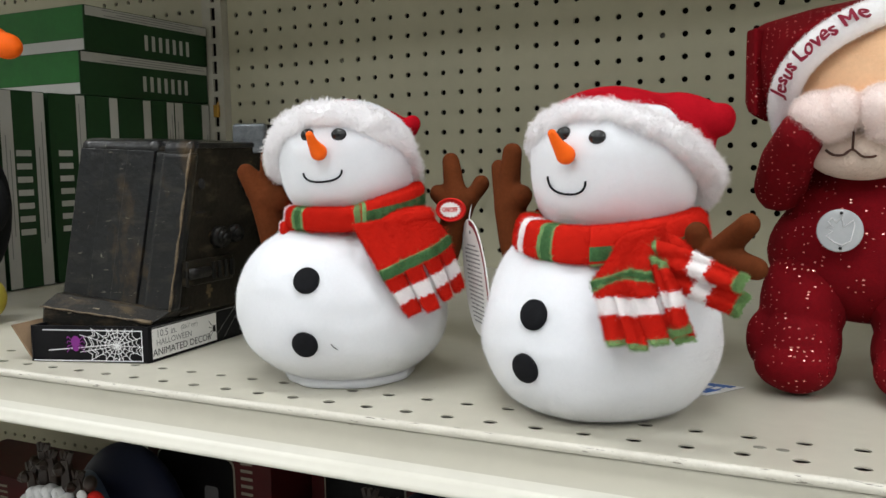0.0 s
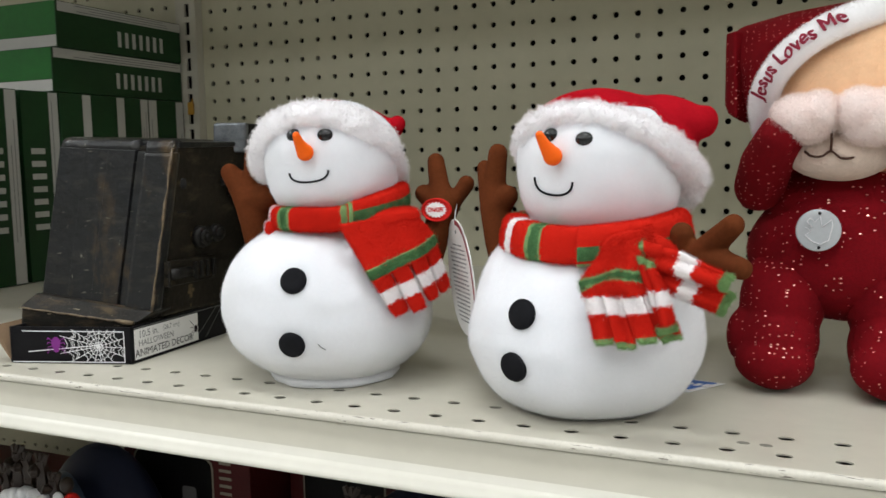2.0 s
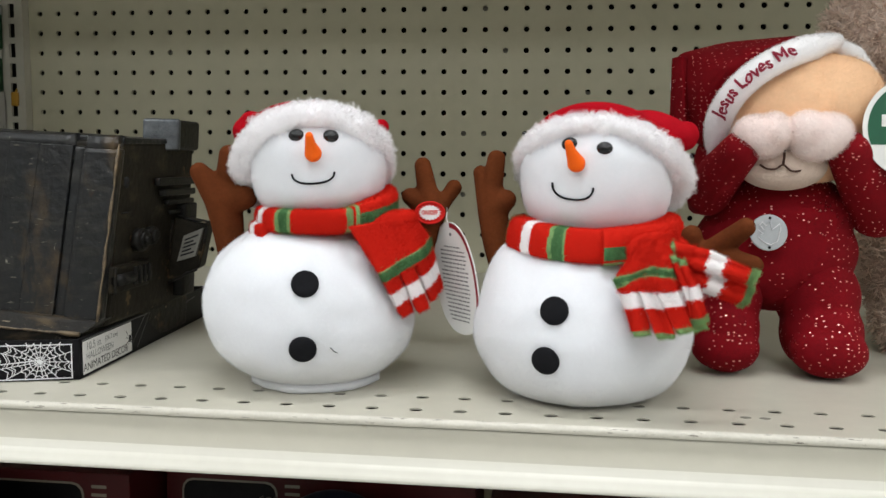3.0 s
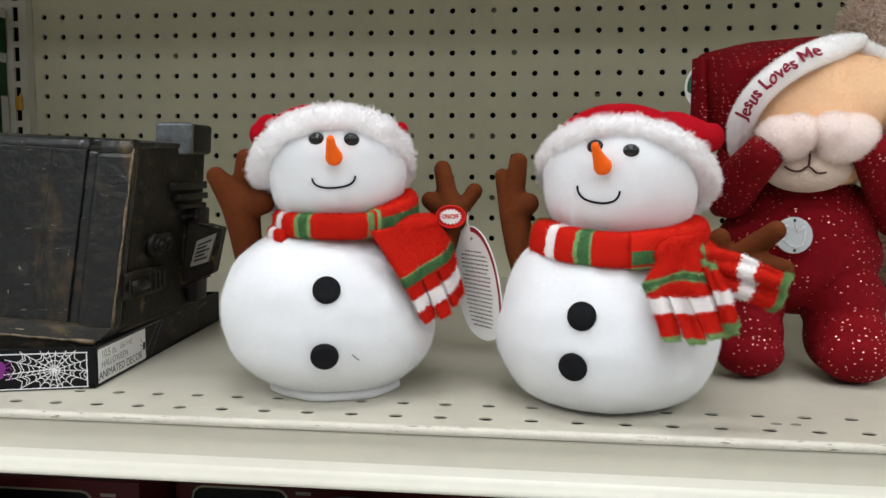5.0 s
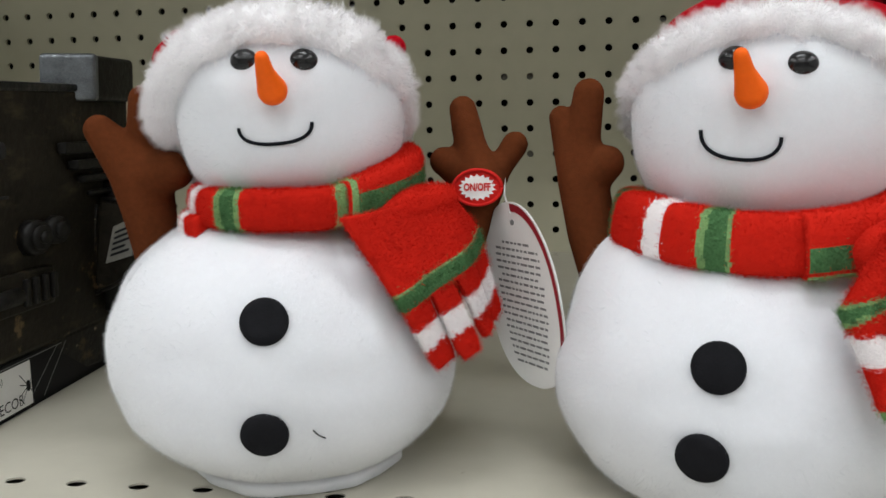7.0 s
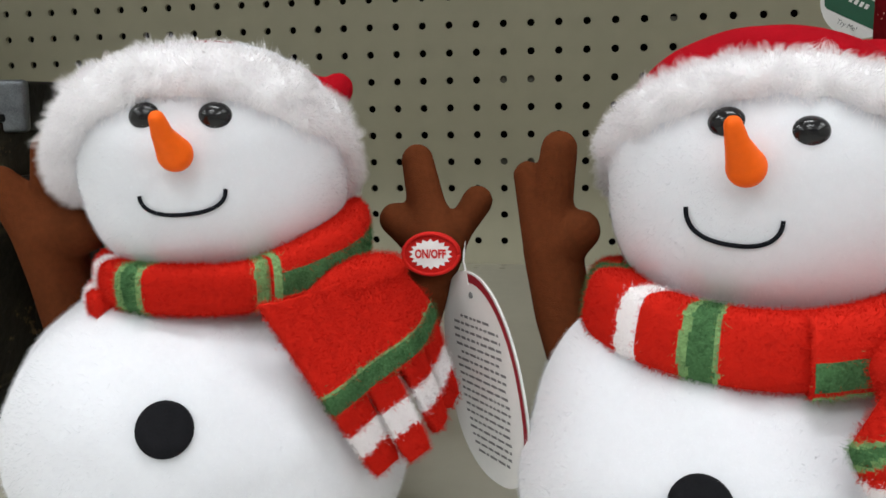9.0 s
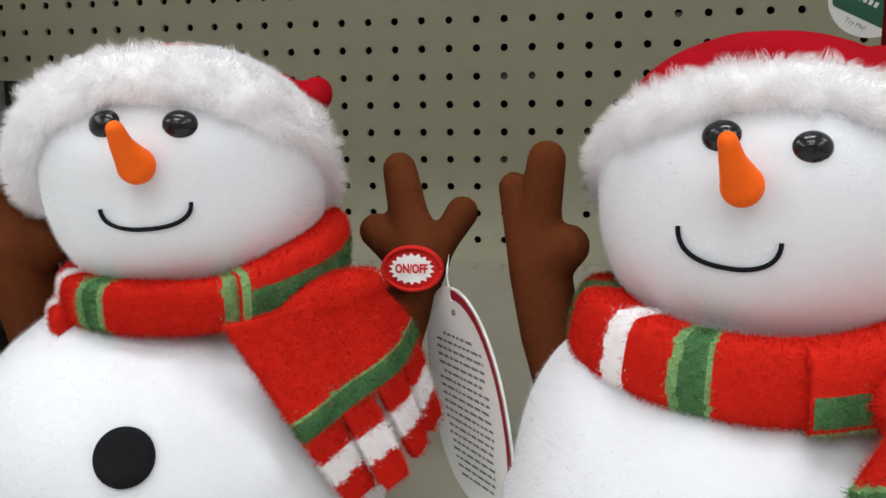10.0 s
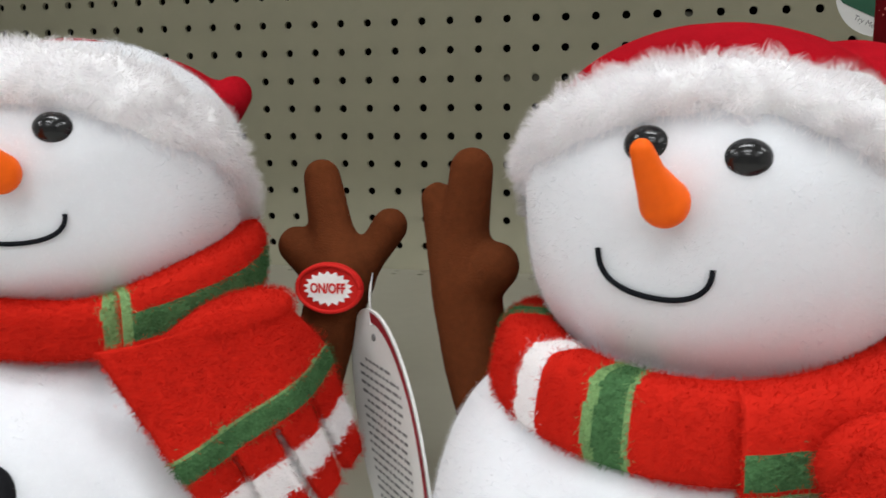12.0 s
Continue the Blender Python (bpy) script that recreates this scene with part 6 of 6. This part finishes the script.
sl = part("sheet", hexa_bm([(0.150, -0.508, 1.2004), (0.1800, -0.5125, 1.2004), (0.1985, -0.4860, 1.2004), (0.168, -0.481, 1.2004),
                            (0.150, -0.508, 1.2008), (0.1800, -0.5125, 1.2008), (0.1985, -0.4860, 1.2008), (0.168, -0.481, 1.2008)]), M_PAPER, slip, smooth=False)
part("blue_print", hexa_bm([(0.152, -0.5035, 1.2010), (0.1795, -0.5075, 1.2010), (0.1935, -0.4880, 1.2010), (0.168, -0.484, 1.2010),
                            (0.152, -0.5035, 1.2013), (0.1795, -0.5075, 1.2013), (0.1935, -0.4880, 1.2013), (0.168, -0.484, 1.2013)]), M_BLUE, sl, "blue printed band", smooth=False)
for k in range(4):
    x = 0.1700 + 0.0052 * k
    part("bar", hexa_bm([(x, -0.4995, 1.2015), (x + 0.0034, -0.5000, 1.2015), (x + 0.0062, -0.4945, 1.2015), (x + 0.0028, -0.4940, 1.2015),
                         (x, -0.4995, 1.2017), (x + 0.0034, -0.5000, 1.2017), (x + 0.0062, -0.4945, 1.2017), (x + 0.0028, -0.4940, 1.2017)]), M_PAPER, sl, smooth=False)

# ---- lower shelf: boxed trains and glazed snow scenes ----
LOW = 0.80


def snow_scene(x, y, h, label_):
    """A dark glazed dome with a snowy ridge and small figures along it."""
    g = thing("snow_scene_ornament", x, y, LOW, label_, "ornament", "glazed snow scenes")
    part("dome", ell_bm((x + 0.016, y + 0.02, LOW + h * 0.44), (0.078, 0.035, h * 0.60), 40, 24, 0.003, 12), M_NAVY, g, "dark blue rounded back")
    part("base", ell_bm((x - 0.012, y - 0.004, LOW + h * 0.42), (0.052, 0.062, h * 0.50), 32, 20, 0.003, 15), M_BLUEGREY, g, "blue-grey glazed front")
    part("hollow", ell_bm((x + 0.012, y - 0.030, LOW + h * 0.40), (0.036, 0.042, h * 0.45), 28, 18, 0.002, 15), M_STONE, g, "grey glazed hollow")
    rd = random.Random(int(x * 1000))
    ridge = lambda f: LOW + h * (0.80 + 0.11 * math.sin(f * math.pi * 0.85 + 0.35))
    for k in range(8):
        f = k / 7
        xx = x - 0.040 + 0.074 * f
        drop = 0.006 + 0.012 * rd.random()
        part("snow", join_bm(ell_bm((xx, y - 0.047, ridge(f)), (0.0064, 0.007, 0.0060), 14, 10, 0.003, 90), ell_bm((xx + 0.002, y - 0.051, ridge(f) - drop * 0.7), (0.0036, 0.005, drop), 12, 8, 0.002, 90)), M_SNOWPAINT, g, "white dripping snow")
    for k in range(5):
        f = k / 4
        xx, zz = x - 0.038 + 0.058 * f, ridge(f) + 0.008
        tall = (0.018, 0.028, 0.020, 0.027, 0.024)[k]
        sway = 0.003 * math.sin(k * 2.3)
        part("figure", join_bm(ell_bm((xx, y - 0.036, zz), (0.0080, 0.010, 0.013), 8, 6, 0.004, 160), tube_bm([(xx, y - 0.038, zz), (xx + sway, y - 0.041, zz + tall)], [0.0070, 0.0048], 6),
                               ell_bm((xx + sway - 0.003, y - 0.046, zz + tall * 0.7), (0.0050, 0.0070, 0.0045), 7, 5, 0.003, 160),
                               *[tube_bm([(xx + sway, y - 0.041, zz + tall * 0.8), (xx + sway + sx * 0.006, y - 0.040, zz + tall + 0.006)], [0.0042, 0.0022], 5) for sx in (-1, 0, 1)]),
             M_DEER, g, "small brown resin figure", smooth=False)
    sx_, sz_ = x + 0.050, LOW + h * 0.80
    santa = part("figure", join_bm(ell_bm((sx_, y - 0.050, sz_ + 0.016), (0.0090, 0.009, 0.014), 14, 10, 0.001, 90), ell_bm((sx_ + 0.006, y - 0.052, sz_ + 0.008), (0.0045, 0.006, 0.008), 12, 8)), M_LABELRED, g, "small red resin figure")
    part("head", ell_bm((sx_ - 0.003, y - 0.051, sz_ + 0.037), (0.0062, 0.0062, 0.0070), 12, 8, 0.001, 120), M_DEER, santa, "brown painted head")
    part("white_trim", join_bm(ell_bm((sx_ - 0.006, y - 0.058, sz_ + 0.028), (0.0050, 0.0035, 0.0050), 12, 8), ell_bm((sx_ + 0.002, y - 0.058, sz_ + 0.018), (0.0050, 0.0030, 0.0075), 12, 8, 0.001, 120, (0, 24, 0)), ell_bm((sx_ + 0.010, y - 0.058, sz_ + 0.006), (0.0035, 0.0030, 0.0045), 12, 8)), M_SNOWPAINT, santa, "white beard and trim")
    part("sleigh", join_bm(ell_bm((sx_ - 0.004, y - 0.052, sz_ - 0.006), (0.017, 0.011, 0.012), 18, 12, 0.001, 40, (0, 16, 0)), tube_bm(flow([(sx_ - 0.020, y - 0.058, sz_ + 0.004), (sx_ - 0.012, y - 0.060, sz_ - 0.010), (sx_ + 0.008, y - 0.061, sz_ - 0.014)], 4), 0.0016, 6)), M_SLEIGH, g, "orange-red glazed sleigh")
    part("parcel", box_bm(sx_ + 0.011, y - 0.060, sz_ - 0.001, 0.007, 0.007, 0.008, 0.001, 20), M_YELLOW, g, "yellow parcel")
    for ob in g.children_recursive:
        for q in ob.data.vertices:
            q.co *= 1.18
    return g


snow_scene(-0.482, -0.360, 0.190, "dark blue glazed snow scene ornament with brown figures")
snow_scene(-0.108, -0.320, 0.184, "glazed snow scene ornament with white snow lumps")


def train_box(x0, x1, y, h, label_, windows):
    b = thing("train_box", (x0 + x1) / 2, y, LOW, label_, "box", "boxed toy trains")
    d = 0.12
    bd = part("body", box_bm((x0 + x1) / 2, y, LOW + h / 2, x1 - x0, d, h, 0.0015), M_TRAINRED, b, "red printed carton, shade in its colour", smooth=False)
    Y = y - d / 2

    def rect(nm, a0, a1, z0, z1, m_, lift, label__="", rnd=0.0):
        pts = [(a0, z0), (a1, z0), (a1, z1), (a0, z1)]
        if rnd:
            pts = [(cx + rnd * math.cos(t), cz + rnd * math.sin(t)) for cx, cz, t0 in ((a1 - rnd, z1 - rnd, 0), (a0 + rnd, z1 - rnd, 90), (a0 + rnd, z0 + rnd, 180), (a1 - rnd, z0 + rnd, 270)) for t in (radians(t0 + k * 30) for k in range(4))]
        bm_ = bmesh.new()
        bm_.faces.new([bm_.verts.new((p, Y - lift, q)) for p, q in pts])
        return part(nm, bm_, m_, bd, label__, smooth=False)

    for w0, w1 in windows:
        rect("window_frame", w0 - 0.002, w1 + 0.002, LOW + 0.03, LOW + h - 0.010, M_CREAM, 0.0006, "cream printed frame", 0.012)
        rect("window", w0, w1, LOW + 0.032, LOW + h - 0.012, M_CLEARDARK, 0.0012, "clear window, blackened for the shade inside", 0.011)
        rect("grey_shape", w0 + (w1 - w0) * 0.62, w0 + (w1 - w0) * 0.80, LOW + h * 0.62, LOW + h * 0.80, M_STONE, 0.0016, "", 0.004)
        rect("red_shape", w0 + (w1 - w0) * 0.22, w0 + (w1 - w0) * 0.62, LOW + 0.036, LOW + h * 0.52, M_TRAINRED, 0.0016, "red toy behind the window, colour darkened for shade", 0.020)
        for k in range(12):
            z = LOW + h - 0.012 - 0.0085 * k
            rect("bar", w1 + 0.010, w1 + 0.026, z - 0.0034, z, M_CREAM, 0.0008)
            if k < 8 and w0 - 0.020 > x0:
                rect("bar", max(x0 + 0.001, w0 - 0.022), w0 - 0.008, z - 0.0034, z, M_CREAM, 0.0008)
    return b


train_box(-0.475, -0.300, -0.235, 0.228, "red boxed toy train with clear window, colour darkened for shade", [(-0.458, -0.350)])
train_box(-0.290, 0.040, -0.175, 0.215, "red boxed toy train on the lower shelf, colour darkened for shade", [(-0.270, -0.170)])
train_box(0.055, 0.330, -0.22, 0.200, "red boxed toy train on the lower shelf, colour darkened for shade", [(0.090, 0.215)])
train_box(-0.98, -0.74, -0.16, 0.100, "low red carton on the lower shelf, colour darkened for shade", [(-0.95, -0.85)])

# ---- marks ----
loose = tube_bm([(-0.0165, -0.6005, 1.2330), (-0.0150, -0.6000, 1.2312), (-0.0130, -0.5985, 1.2296)], 0.00025, 6)
part("loose_thread", loose, M_THREAD, left, "short dark loose thread")
for x in (0.2165, 0.2268):
    part("dent", disc_bm((x, -0.592, DECK_Z - 0.0007), (0, 0.001, 1), 0.0032, 0.0020, 0.0009, 16), M_PLUG, shelf, "shallow grey dent")
